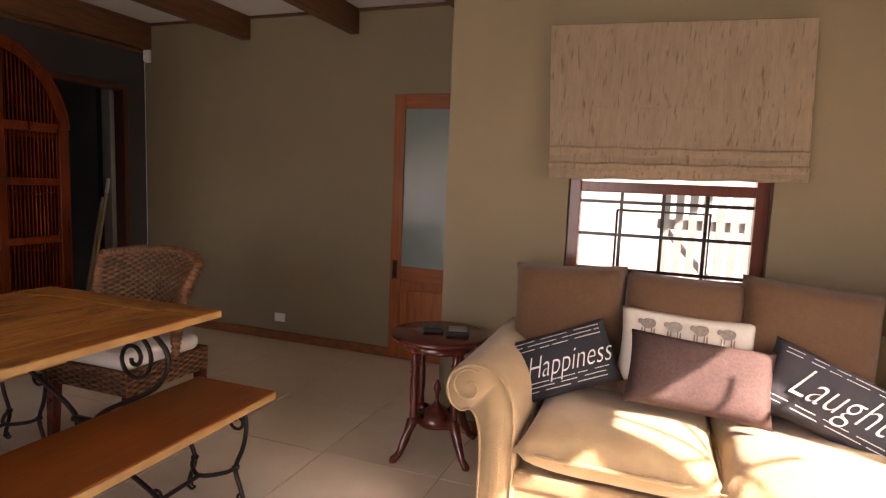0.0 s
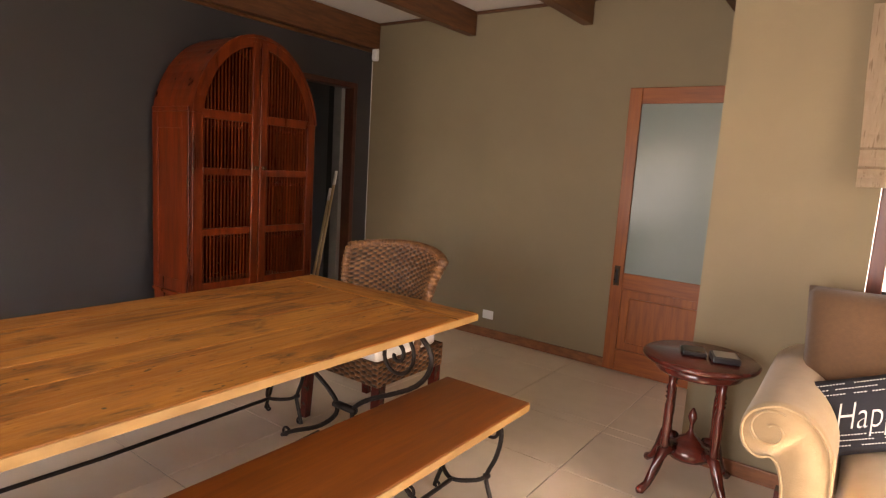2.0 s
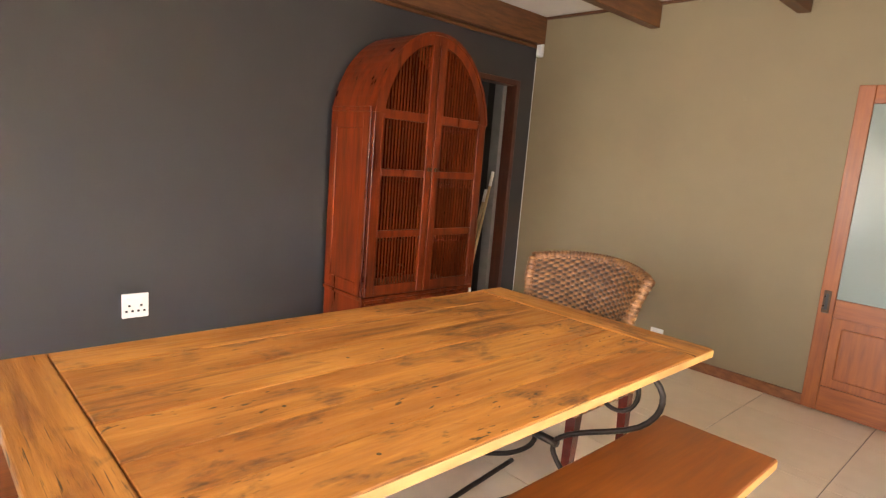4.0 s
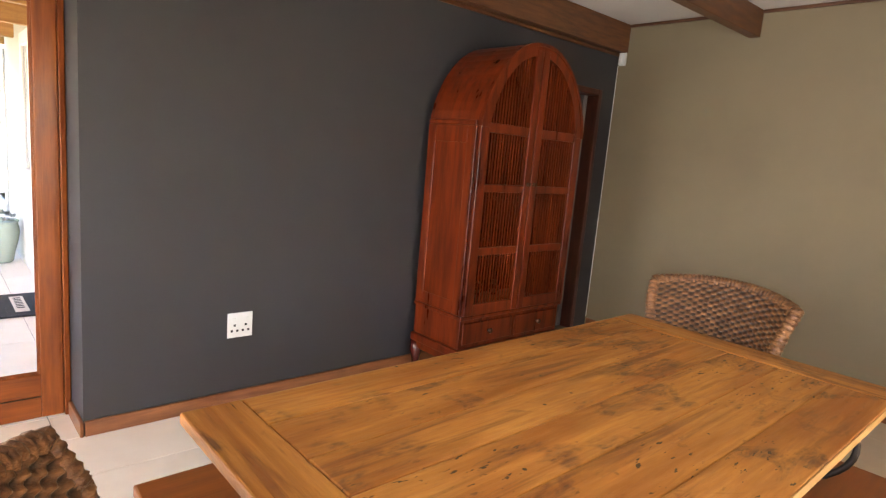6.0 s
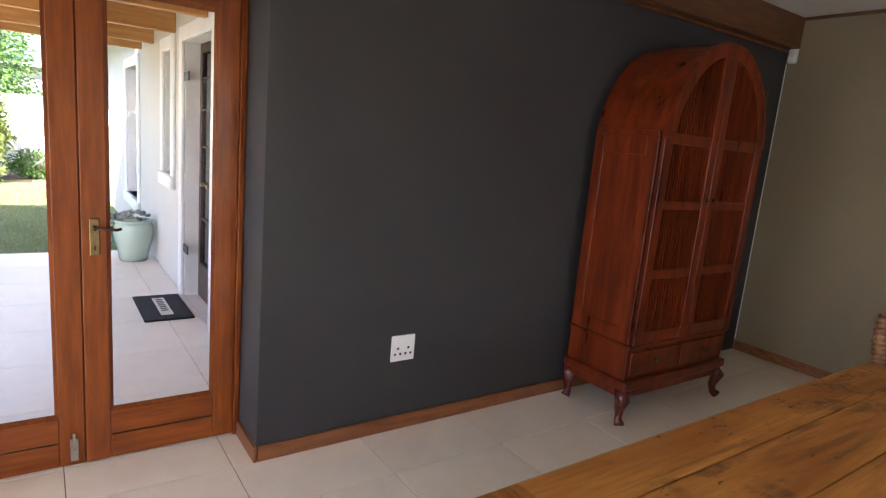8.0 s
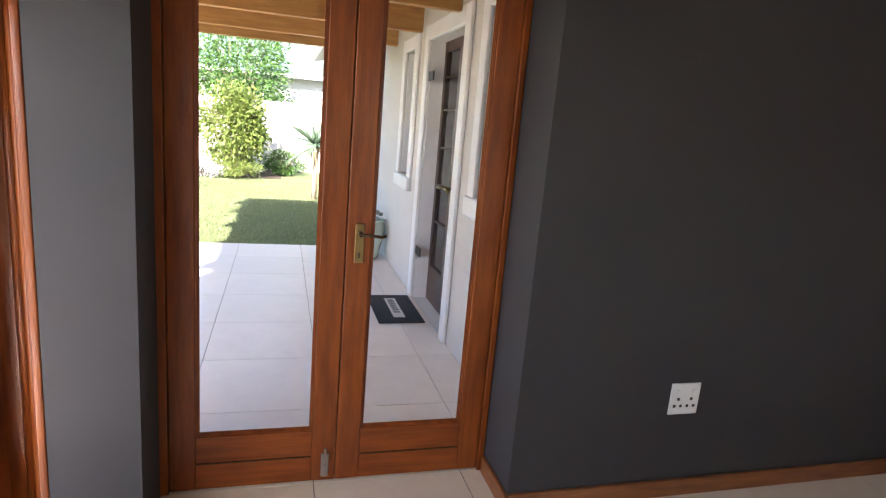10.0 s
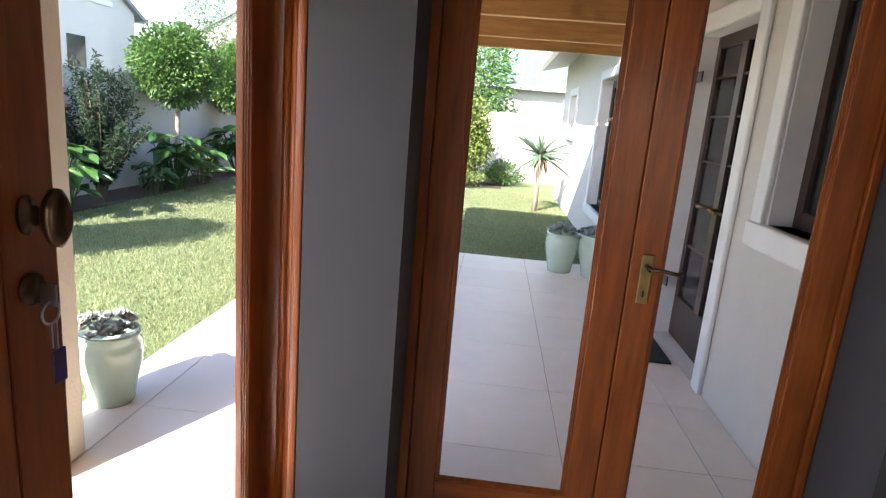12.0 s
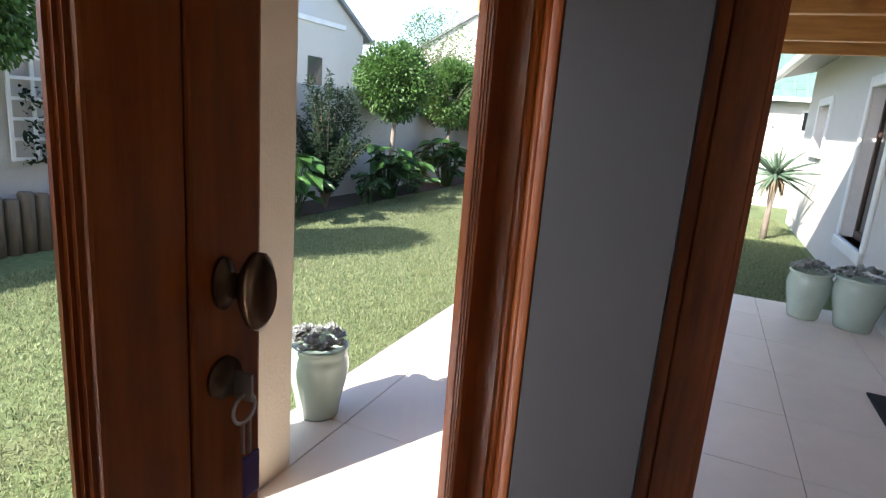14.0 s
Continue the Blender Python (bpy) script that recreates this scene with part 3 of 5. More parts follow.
glazed_leaf(sd, 0.052, 0.899, 2.035, groove=False)
glazed_leaf(sd, 0.901, 1.748, 2.035, groove=False)

# sliding door on the north wall
rd = empty("door_5", (-1.925, NY - 0.045, 0), "wooden sliding door with frosted upper glass", "door")
rd["kind"] = "structure"
H, DW = 1.97, 0.79
lf = part("door_leaf", box(0, 0.085, 0, 0.04, 0.012, H, 0.004), SLIDEWOOD, rd)
part("stile", box(DW - 0.085, DW, 0, 0.04, 0.012, H, 0.004), SLIDEWOOD, rd)
part("top_rail", box(0.085, DW - 0.085, 0.002, 0.038, H - 0.105, H, 0.004), SLIDEWOOD_X, rd)
part("lock_rail", box(0.085, DW - 0.085, 0.002, 0.038, 0.60, 0.715, 0.004), SLIDEWOOD_X, rd)
part("bottom_rail", box(0.085, DW - 0.085, 0.002, 0.038, 0.012, 0.17, 0.004), SLIDEWOOD_X, rd)
pn = box(0.085, DW - 0.085, 0.014, 0.03, 0.17, 0.60, bm=None)
box(0.14, DW - 0.14, 0.004, 0.014, 0.225, 0.545, 0.008, pn)
part("raised_panel", pn, SLIDEWOOD, rd)
part("pane", box(0.085, DW - 0.085, 0.014, 0.024, 0.715, H - 0.105), FROST, rd, "frosted greenish glass pane")
fp = part("flush_pull", box(0.02, 0.06, -0.003, 0.004, 0.62, 0.76, 0.003), BRONZE, rd, "dark bronze flush pull")
part("pull_recess", box(0.031, 0.049, -0.0042, -0.002, 0.64, 0.74, 0.001), BLACK, fp)

# doorway to the back room
dw = empty("door_frame_1", (WX, 0, 0), "open doorway with a brown wooden frame", "door frame")
dw["kind"] = "structure"
part("jamb", box(-0.1, 0.012, 3.757, 3.805, 0, 2.05, 0.005), FRAMEWOOD, dw)
part("jamb", box(-0.1, 0.012, 2.905, 2.953, 0, 2.05, 0.005), FRAMEWOOD, dw)
part("head", box(-0.1, 0.012, 2.953, 3.757, 2.002, 2.05, 0.005), FRAMEWOOD, dw)
part("steel_lining", box(-0.2, -0.102, 3.72, 3.778, 0, 2.03, 0.004), mat("grey_paint", (0.24, 0.24, 0.24), None, 0.5), dw, "grey painted inner lining")
wall("wall_back_room_north", "y", 4.6, 0.2, -7.5, -4.69, 0, 2.85, [], DARKROOM, "back room wall, coloured dark to look dim")
wall("wall_back_room_west", "x", -7.5, -0.2, 0.6, 4.8, 0, 2.85, [], DARKROOM, "back room wall, coloured dark to look dim")
tagged(obj("floor_back_room", box(-7.5, -4.686, 0.58, 4.6, -0.12, -0.002), TILE), "cream tiles of the dim back room", "floor", kind="structure")
tagged(obj("ceiling_back_room", box(-7.7, -4.69, 0.3, 4.8, 2.6, 2.65), WHITE_CEIL), "white ceiling of the back room", "ceiling", kind="structure")
for bx0, ya, xb, yb, zb, m in ((-4.50, 3.48, -4.485, 3.715, 1.26, BROOM), (-4.53, 3.46, -4.53, 3.695, 1.1, BROOM)):
    bb = tube([(bx0, ya, 0.03), (xb, yb, zb)], 0.013, 8)
    br = tagged(obj("broom", bb, m, smooth=True), "pale wooden broom handle leaning in the doorway", "broom", "brooms")
    part("grip", tube([Vector((bx0, ya, 0.03)).lerp(Vector((xb, yb, zb)), q) for q in (0.9, 0.95, 1.004)], 0.0145, 8), PLASTIC, br, "white plastic grip", True)
    part("broom_head", box(bx0 - 0.03, bx0 + 0.03, ya - 0.12, ya + 0.12, 0.0, 0.06, 0.01), BLACK, br)

# window behind the sofa
wd = empty("window_1", (-0.047, JY + 0.03, 0), "dark wooden window with black burglar bars", "window")
wd["kind"] = "structure"
fr = mat("dark_red_window_wood", (0.16, 0.035, 0.015), (0.09, 0.02, 0.01), 0.35, scale=4, stretch=(8, 8, 1), coat=0.3)
part("window_frame", box(-0.44, -0.385, 0, 0.07, 0.56, 1.435, 0.004), fr, wd)
part("window_frame", box(0.385, 0.44, 0, 0.07, 0.56, 1.435, 0.004), fr, wd)
part("window_frame", box(-0.385, 0.385, 0, 0.07, 1.335, 1.385, 0.004), fr, wd)
part("window_frame", box(-0.385, 0.385, 0, 0.07, 0.56, 0.63, 0.004), fr, wd)
g = part("pane", box(-0.385, 0.385, 0.034, 0.038, 0.63, 1.335), GLASS, wd)
g.visible_shadow = False
for z in (1.29, 1.13, 0.96, 0.8):
    part("glazing_bar", box(-0.385, 0.385, 0.022, 0.033, z - 0.008, z + 0.008), BLACK, wd)
for x in (-0.19, 0.0, 0.19):
    part("glazing_bar", box(x - 0.008, x + 0.008, 0.02, 0.034, 0.63, 1.335), BLACK, wd)
part("burglar_bar", tube([(-0.21, 0.055, 1.25), (0.21, 0.055, 1.25), (0.21, 0.055, 0.66), (-0.21, 0.055, 0.66), (-0.21, 0.055, 1.25)], 0.007, 6), BLACK, wd)

# roman blind
rb = empty("roman_blind", (-0.060, JY - 0.045, 0), "oatmeal slub linen roman blind, half raised", "blind")
blm = bmesh.new()
prof = [(0.0, 2.125), (0.012, 2.12), (0.015, 1.78), (0.02, 1.735), (0.018, 1.73), (0.014, 1.60), (0.02, 1.545), (0.034, 1.535), (0.03, 1.52), (0.022, 1.50), (0.026, 1.475), (0.044, 1.465), (0.04, 1.45), (0.028, 1.435), (0.03, 1.415), (0.024, 1.40), (0.0, 1.41)]
for j, (w, zo) in enumerate(((0.551, 0.0),)):
    cols = []
    N = 40
    for i in range(N + 1):
        u = -w + 2 * w * i / N
        sag = 0.012 * math.sin(i * 0.7) * 0.4
        cols.append([blm.verts.new((u * (1 - 0.012 * min(1, k / 6)) + 0.028 * (2.125 - p[1]) / 0.7, -p[0] + 0.003 * math.sin(i * 0.9 + k), p[1] - 0.03 - 0.0145 * u / w * (1 - k / 9) + 0.03 * min(1, k / 6) + (sag * 0.5 if k > 3 else 0))) for k, p in enumerate(prof)])
    for a, b in zip(cols, cols[1:]):
        for k in range(len(prof) - 1):
            blm.faces.new((a[k], a[k + 1], b[k + 1], b[k]))
bmesh.ops.solidify(blm, geom=blm.faces, thickness=0.004)
part("blind_fabric", blm, BLIND, rb)
part("headrail", box(-0.53, 0.53, 0.002, 0.043, 2.03, 2.06, 0.003), PLASTIC, rb)


# ---- dining table ----
def plank_top(parent, x0, x1, y0, y1, z0, z1, n, m, mx, ends, seed):
    rng = random.Random(seed)
    cuts = [x0 + (x1 - x0) * (k + (rng.uniform(-0.15, 0.15) if 0 < k < n else 0)) / n for k in range(n + 1)]
    a, b = (y0 + ends, y1 - ends) if ends else (y0, y1)
    for u, v in zip(cuts, cuts[1:]):
        part("plank", box(u + 0.0013, v - 0.0013, a + 0.0015, b - 0.0015, z0, z1 + rng.uniform(-0.0012, 0.0008), 0.004), m, parent)
    if ends:
        part("end_board", box(x0, x1, y0, a - 0.001, z0, z1 + 0.001, 0.006), mx, parent)
        part("end_board", box(x0, x1, b + 0.001, y1, z0, z1 + 0.001, 0.006), mx, parent)


tb = empty("dining_table", (0, 0, 0), "long knotty orange pine table on scrolled iron legs", "table")
TX0, TX1, TY0, TY1, TZ = -2.79, -1.765, -0.03, 1.97, 0.775
plank_top(tb, TX0, TX1, TY0, TY1, TZ - 0.03, TZ, 6, PINE, PINE_X, 0.15, 3)
for ex0, ex1 in ((TX0 - 0.003, TX0), (TX1, TX1 + 0.003)):
    part("edge_strip", box(ex0, ex1, TY0 + 0.004, TY1 - 0.004, TZ - 0.029, TZ - 0.003, 0.001), EDGEWOOD, tb, "pale worn edge, its lit look in the colour")


def scroll_leg(parent, name, x, y, side, h, w):
    """An iron end frame across x: two bowed legs with spirals."""
    b = bmesh.new()
    for s in (-1, 1):
        tube(smooth_path([(x + s * w * 0.36, y, h), (x + s * w * 0.49, y, h * 0.85), (x + s * w * 0.42, y, h * 0.66), (x + s * w * 0.12, y, h * 0.46), (x + s * w * 0.05, y, h * 0.34),
              (x + s * w * 0.16, y, h * 0.2), (x + s * w * 0.36, y, h * 0.08), (x + s * w * 0.45, y, 0.012)]), 0.011, 8, b)
        tube(arc((x + s * w * 0.30, y, h * 0.80), 0.105, 0.012, 90, 90 - s * 620, 44, "xz"), 0.009, 6, b)
        tube(arc((x + s * w * 0.42, y, 0.035), 0.03, 0.008, 180 if s > 0 else 0, (180 if s > 0 else 0) - s * 400, 20, "xz"), 0.007, 6, b)
    tube([(x - w * 0.07, y, h * 0.38), (x + w * 0.07, y, h * 0.38)], 0.017, 8, b)
    return part(name, b, IRON, parent, "scrolled wrought iron", True)


for yy in (TY0 + 0.28, TY1 - 0.24):
    scroll_leg(tb, "table_leg", (TX0 + TX1) / 2, yy, 1, TZ - 0.03, 0.94)
st = bmesh.new()
xm = (TX0 + TX1) / 2
for s in (-1, 1):
    tube(smooth_path([(xm + s * 0.12, TY0 + 0.28, 0.14), (xm + s * 0.06, TY0 + 0.6, 0.16), (xm + s * 0.015, (TY0 + TY1) / 2, 0.16), (xm + s * 0.06, TY1 - 0.6, 0.16), (xm + s * 0.12, TY1 - 0.28, 0.14)]), 0.01, 8, st)
for q in (-0.25, 0.0, 0.25):
    tube([(xm - 0.04, (TY0 + TY1) / 2 + q, 0.16), (xm + 0.04, (TY0 + TY1) / 2 + q, 0.16)], 0.014, 8, st)
part("stretcher", st, IRON, tb, "", True)


def bench(x0, x1, y0, y1, label):
    e = empty("bench", ((x0 + x1) / 2, (y0 + y1) / 2, 0), label, "bench", "benches beside the table")
    w, d = x1 - x0, y1 - y0
    part("seat_plank", box(-w / 2, w / 2, -d / 2, d / 2, 0.415, 0.452, 0.006), BENCHWOOD, e)
    part("edge_strip", box(w / 2, w / 2 + 0.003, -d / 2 + 0.006, d / 2 - 0.006, 0.418, 0.447, 0.001), EDGEWOOD, e, "pale worn edge, its lit look in the colour")
    for sy in (-1, 1):
        yy = sy * (d / 2 - 0.13)
        for sx in (-1, 1):
            xx = sx * (w / 2 - 0.06)
            b = tube(smooth_path([(xx - sx * 0.02, yy, 0.415), (xx + sx * 0.005, yy, 0.38), (xx + sx * 0.012, yy, 0.32), (xx - sx * 0.005, yy, 0.24), (xx - sx * 0.035, yy, 0.17), (xx - sx * 0.04, yy, 0.13), (xx - sx * 0.015, yy, 0.06), (xx, yy, 0.012)]), 0.0095)
            tube(arc((xx - sx * 0.03, yy, 0.35), 0.05, 0.01, 60 if sx > 0 else 120, (60 if sx > 0 else 120) + sx * 480, 32, "xz"), 0.007, 6, b)
            tube(arc((xx - sx * 0.018, yy, 0.022), 0.02, 0.006, 0, sx * 380, 16, "xz"), 0.006, 6, b)
            lathe([(0.008, 0), (0.016, 0.006), (0.016, 0.016), (0.008, 0.022)], (xx - sx * 0.04, yy, 0.14), 10, b)
            part("leg", b, IRON, e, "", True)
        b = tube(smooth_path([(-(w / 2 - 0.1), yy, 0.15), (-w * 0.2, yy - sy * 0.04, 0.14), (0, yy - sy * 0.09, 0.135), (w * 0.2, yy - sy * 0.04, 0.14), (w / 2 - 0.1, yy, 0.15)]), 0.009)
        part("cross_bar", b, IRON, e, "", True)
    part("stretcher", tube([(0, -d / 2 + 0.22, 0.135), (0, 0, 0.12), (0, d / 2 - 0.22, 0.135)], 0.009), IRON, e, "", True)
    return e


bench(-1.925, -1.512, 0.02, 2.005, "brown wooden bench on scrolled iron legs beside table")
bench(-3.075, -2.665, -0.06, 2.0, "brown wooden bench pushed under the far table side")


# ---- woven chair ----
def weave(bm, surf, nu, nv, amp):
    """A woven shell: surf(u, v) gives place and normal; strands go over and under."""
    sub = 4
    N, Mv = nu * sub, nv * 3
    rows = []
    for j in range(Mv + 1):
        row = []
        for i in range(N + 1):
            u, v = i / N, j / Mv
            p, nrm = surf(u, v)
            ph = math.sin(math.pi * u * nu + math.pi * (int(v * nv - 1e-6) % 2))
            across = abs(math.sin(math.pi * v * nv)) ** 0.6
            row.append(bm.verts.new(p + nrm * amp * (ph * across)))
        rows.append(row)
    for a, b in zip(rows, rows[1:]):
        for i in range(N):
            bm.faces.new((a[i], a[i + 1], b[i + 1], b[i]))
    return bm


def wicker_chair(at, rz, label):
    """Local +y is the back of the chair."""
    e = empty("wicker_chair", at, label, "chair", "woven dining chairs", rz)

    def back(side):
        def f(u, v):
            a = (u - 0.5) * 2
            flare = 0.275 + 0.055 * max(0, (v - 0.3) / 0.7) ** 1.2 - 0.02 * max(0, (0.35 - v))
            wd = flare
            x = a * wd
            z = 0.42 + 0.5 * v - 0.035 * abs(a) ** 2.2 * (v > 0.5) * (v - 0.5) * 2
            y = 0.18 + 0.06 * v - 0.16 * abs(a) ** 2.4 * (1 - 0.15 * v) + 0.03 * max(0, v - 0.8) * 5
            off = side * 0.028
            return Vector((x, y + off, z)), Vector((0.5 * a * -1 if side < 0 else 0.5 * a, side, 0)).normalized()
        return f
    bm = weave(bmesh.new(), back(1), 26, 34, 0.0085)
    weave(bm, back(-1), 26, 34, 0.0085)
    rim = []
    for i in range(121):
        u = i / 120
        p0, _ = back(0)(u, 1.0)
        rim.append(p0)
    left = [back(0)(0.0, v / 70)[0] for v in range(70)]
    right = [back(0)(1.0, v / 70)[0] for v in range(69, -1, -1)]
    tube(left + rim + right, 0.026, 10, bm, [0.021 + 0.009 * abs(math.sin(i * 0.95)) for i in range(len(left + rim + right))])
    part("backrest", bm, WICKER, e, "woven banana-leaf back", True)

    def apron(u, v):
        k = u * 4
        c = [(-0.278, 0.25), (-0.278, -0.262), (0.278, -0.262), (0.278, 0.25), (-0.278, 0.25)]
        i = min(int(k), 3)
        f = k - i
        x = c[i][0] * (1 - f) + c[i + 1][0] * f
        y = c[i][1] * (1 - f) + c[i + 1][1] * f
        nrm = Vector([(-1, 0, 0), (0, -1, 0), (1, 0, 0), (0, 1, 0)][i])
        return Vector((x, y, 0.31 + 0.12 * v)), nrm
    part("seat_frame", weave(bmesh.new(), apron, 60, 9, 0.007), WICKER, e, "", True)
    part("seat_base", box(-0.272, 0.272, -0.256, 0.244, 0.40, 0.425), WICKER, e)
    part("seat_cushion", box(-0.275, 0.275, -0.27, 0.2, 0.426, 0.51, 0.035, seg=4), CUSHION_WHITE, e, "thick white cotton seat cushion", True)
    for sx in (-1, 1):
        for sy in (-1, 1):
            b = bmesh.new()
            r = bmesh.ops.create_cube(b, size=1, matrix=Matrix.Translation((sx * 0.25, sy * 0.22, 0.16)) @ Matrix.Diagonal((0.05, 0.05, 0.32, 1)))
            for vv in r["verts"]:
                if vv.co.z < 0.1:
                    vv.co.x = sx * 0.25 + (vv.co.x - sx * 0.25) * 0.75
                    vv.co.y = sy * (0.235) + (vv.co.y - sy * 0.22) * 0.75
            part("leg", b, MAHOG, e)
    return e


wicker_chair((-2.555, 2.2, 0), 0, "woven banana-leaf chair with white seat cushion")
wicker_chair((-2.235, -0.195, 0), 180, "woven banana-leaf chair at the table end")


# ---- arched cabinet ----
cb = empty("display_cabinet", (-3.86, 2.4, 0), "red-brown wooden cabinet with arched slatted doors", "cabinet")
HW, DP = 0.475, 0.43
ZS, ZT = 1.60, 2.125     # spring and crown of the pointed arch


def arch_half(y, inset=0.0):
    """Height of the arch at a distance y from the middle."""
    w = HW - inset
    t = min(1.0, abs(y) / w)
    return ZS + (ZT - ZS - inset) * (1 - t ** 2.1) ** 0.62


def arch_ring(inset0, inset1, x0, x1, z_low):
    b = bmesh.new()
    N = 28
    outer = [(-(HW - inset0), z_low)] + [(-(HW - inset0) * math.cos(math.pi * i / N), arch_half((HW - inset0) * math.cos(math.pi * i / N) * 0.9999, inset0)) for i in range(N + 1)] + [(HW - inset0, z_low)]
    inner = [(-(HW - inset1), z_low)] + [(-(HW - inset1) * math.cos(math.pi * i / N), arch_half((HW - inset1) * math.cos(math.pi * i / N) * 0.9999, inset1)) for i in range(N + 1)] + [(HW - inset1, z_low)]
    rows = [[b.verts.new((x, y, z)) for y, z in ring] for x, ring in ((x0, outer), (x1, outer), (x1, inner), (x0, inner))]
    n = len(outer)
    for k in range(4):
        a, c = rows[k], rows[(k + 1) % 4]
        for i in range(n - 1):
            b.faces.new((a[i], a[i + 1], c[i + 1], c[i]))
    for i in (0, n - 1):
        b.faces.new([rows[k][i] for k in range(4)])
    bmesh.ops.recalc_face_normals(b, faces=b.faces)
    return b


part("shell", arch_ring(0, 0.022, -DP, -0.002, 0.46), CABWOOD, cb)
# Back takes a darker wood so that shade inside the cabinet is in its colour
bk = bmesh.new()
N = 28
pts = [(-HW + 0.01, 0.3)] + [(-(HW - 0.01) * math.cos(math.pi * i / N), arch_half((HW - 0.01) * math.cos(math.pi * i / N) * 0.9999, 0.01)) for i in range(N + 1)] + [(HW - 0.01, 0.3)]
bk.faces.new([bk.verts.new((-DP + 0.01, y, z)) for y, z in pts])
bmesh.ops.solidify(bk, geom=bk.faces, thickness=0.012)
part("back_panel", bk, MAHOG, cb)
for sy in (-1, 1):
    for a0, a1, c0, c1 in ((-0.075, -0.004, 0.472, ZS), (-DP + 0.004, -DP + 0.07, 0.472, ZS), (-DP + 0.071, -0.076, 0.472, 0.55), (-DP + 0.071, -0.076, 1.50, ZS)):
        part("side_frame", box(a0, a1, min(sy * HW, sy * (HW + 0.008)), max(sy * HW, sy * (HW + 0.008)), c0, c1, 0.003), CABWOOD, cb)
    part("side_moulding", box(-DP + 0.01, -0.004, min(sy * HW, sy * (HW + 0.014)), max(sy * HW, sy * (HW + 0.014)), ZS + 0.001, ZS + 0.03, 0.005), CABWOOD, cb)
# Shelves likewise carry the inner shade as darker wood
for z in (0.80, 1.17, 1.54):
    part("shelf", box(-DP + 0.02, -0.04, -HW + 0.03, HW - 0.03, z - 0.01, z + 0.01), MAHOG, cb)
part("plinth", box(-DP, 0.0, -HW, HW, 0.26, 0.458, 0.004), CABWOOD, cb)
part("waist_moulding", box(-DP - 0.003, 0.016, -HW - 0.014, HW + 0.014, 0.445, 0.47, 0.006), CABWOOD, cb)
part("base_moulding", box(-DP - 0.003, 0.03, -HW - 0.025, HW + 0.025, 0.205, 0.262, 0.012), CABWOOD, cb)
ap = box(-DP, 0.015, -HW - 0.01, HW + 0.01, 0.16, 0.206, 0.006)
part("apron", ap, CABWOOD, cb)
for sx, sy in ((0, -1), (0, 1), (-1, -1), (-1, 1)):
    x0, y0 = (0.0 if sx == 0 else -DP + 0.04), sy * (HW - 0.01)
    out = 1 if sx == 0 else -0.2
    part("cabriole_leg", tube([(x0 - 0.03, y0 - sy * 0.02, 0.2), (x0 + out * 0.01, y0 + sy * 0.01, 0.15), (x0 - 0.012, y0, 0.08), (x0 - 0.005, y0 + sy * 0.005, 0.035), (x0 + out * 0.02, y0 + sy * 0.02, 0.012)], 0.03, 8, taper=[0.045, 0.042, 0.026, 0.022, 0.03]), MAHOG, cb, "", True)
for s in (-1, 1):
    dr = part("drawer", box(0.001, 0.014, min(s * 0.015, s * (HW - 0.02)), max(s * 0.015, s * (HW - 0.02)), 0.29, 0.425, 0.006), CABWOOD, cb)
    part("drawer_handle", lathe([(0.009, 0), (0.009, 0.012), (0.018, 0.022), (0.012, 0.03), (0.0, 0.031)], n=12), BRONZE, dr).matrix_basis = pose(0.014, s * HW / 2, 0.36, 0, 90, 0)
    d = part("cabinet_door", box(0.001, 0.03, s * 0.004 if s > 0 else -0.06, 0.06 if s > 0 else -0.004, 0.475, 2.085, 0.004), CABWOOD, cb)
    part("outer_stile", box(0.001, 0.028, min(s * (HW - 0.07), s * HW), max(s * (HW - 0.07), s * HW), 0.475, ZS, 0.004), CABWOOD, d)
    for z0, z1 in ((0.475, 0.545), (0.845, 0.89), (1.225, 1.27), (1.57, 1.625)):
        part("rail", box(0.003, 0.026, min(s * 0.06, s * (HW - 0.07)), max(s * 0.06, s * (HW - 0.07)), z0, z1, 0.003), CABWOOD, d)
    k = 0
    for i in range(14):
        y = s * (0.075 + i * 0.0245)
        zt = arch_half(y, 0.075)
        if abs(y) > HW - 0.075:
            continue
        part("slat", box(0.008, 0.017, y - 0.0036, y + 0.0036, 0.54, min(zt, 2.03)), CABWOOD, d)
    part("door_pull", lathe([(0.014, 0), (0.014, 0.004), (0.008, 0.008), (0.013, 0.02), (0.0, 0.024)], n=10), BRONZE, d).matrix_basis = pose(0.03, s * 0.03, 1.28, 0, 90, 0)
part("arch_frame", arch_ring(0.0, 0.072, 0.001, 0.028, ZS - 0.001), CABWOOD, cb)
part("crown_moulding", arch_ring(-0.005, 0.014, 0.004, 0.036, ZS - 0.001), CABWOOD, cb)
rng = random.Random(4)
gl = lathe([(0.0, 0.001), (0.03, 0.001), (0.03, 0.004), (0.005, 0.01), (0.005, 0.07), (0.025, 0.09), (0.034, 0.13), (0.03, 0.17), (0.029, 0.17), (0.032, 0.13), (0.023, 0.092), (0.0, 0.082)], n=12)
GLASSWARE = glass("thin_drinking_glass", (0.95, 0.97, 0.97))
gobj = tagged(obj("wine_glass", gl, GLASSWARE, smooth=True), "clear stemmed wine glass on a cabinet shelf", "glass", "glasses in the cabinet")
gobj.matrix_basis = pose(-3.98, 2.12, 0.81)
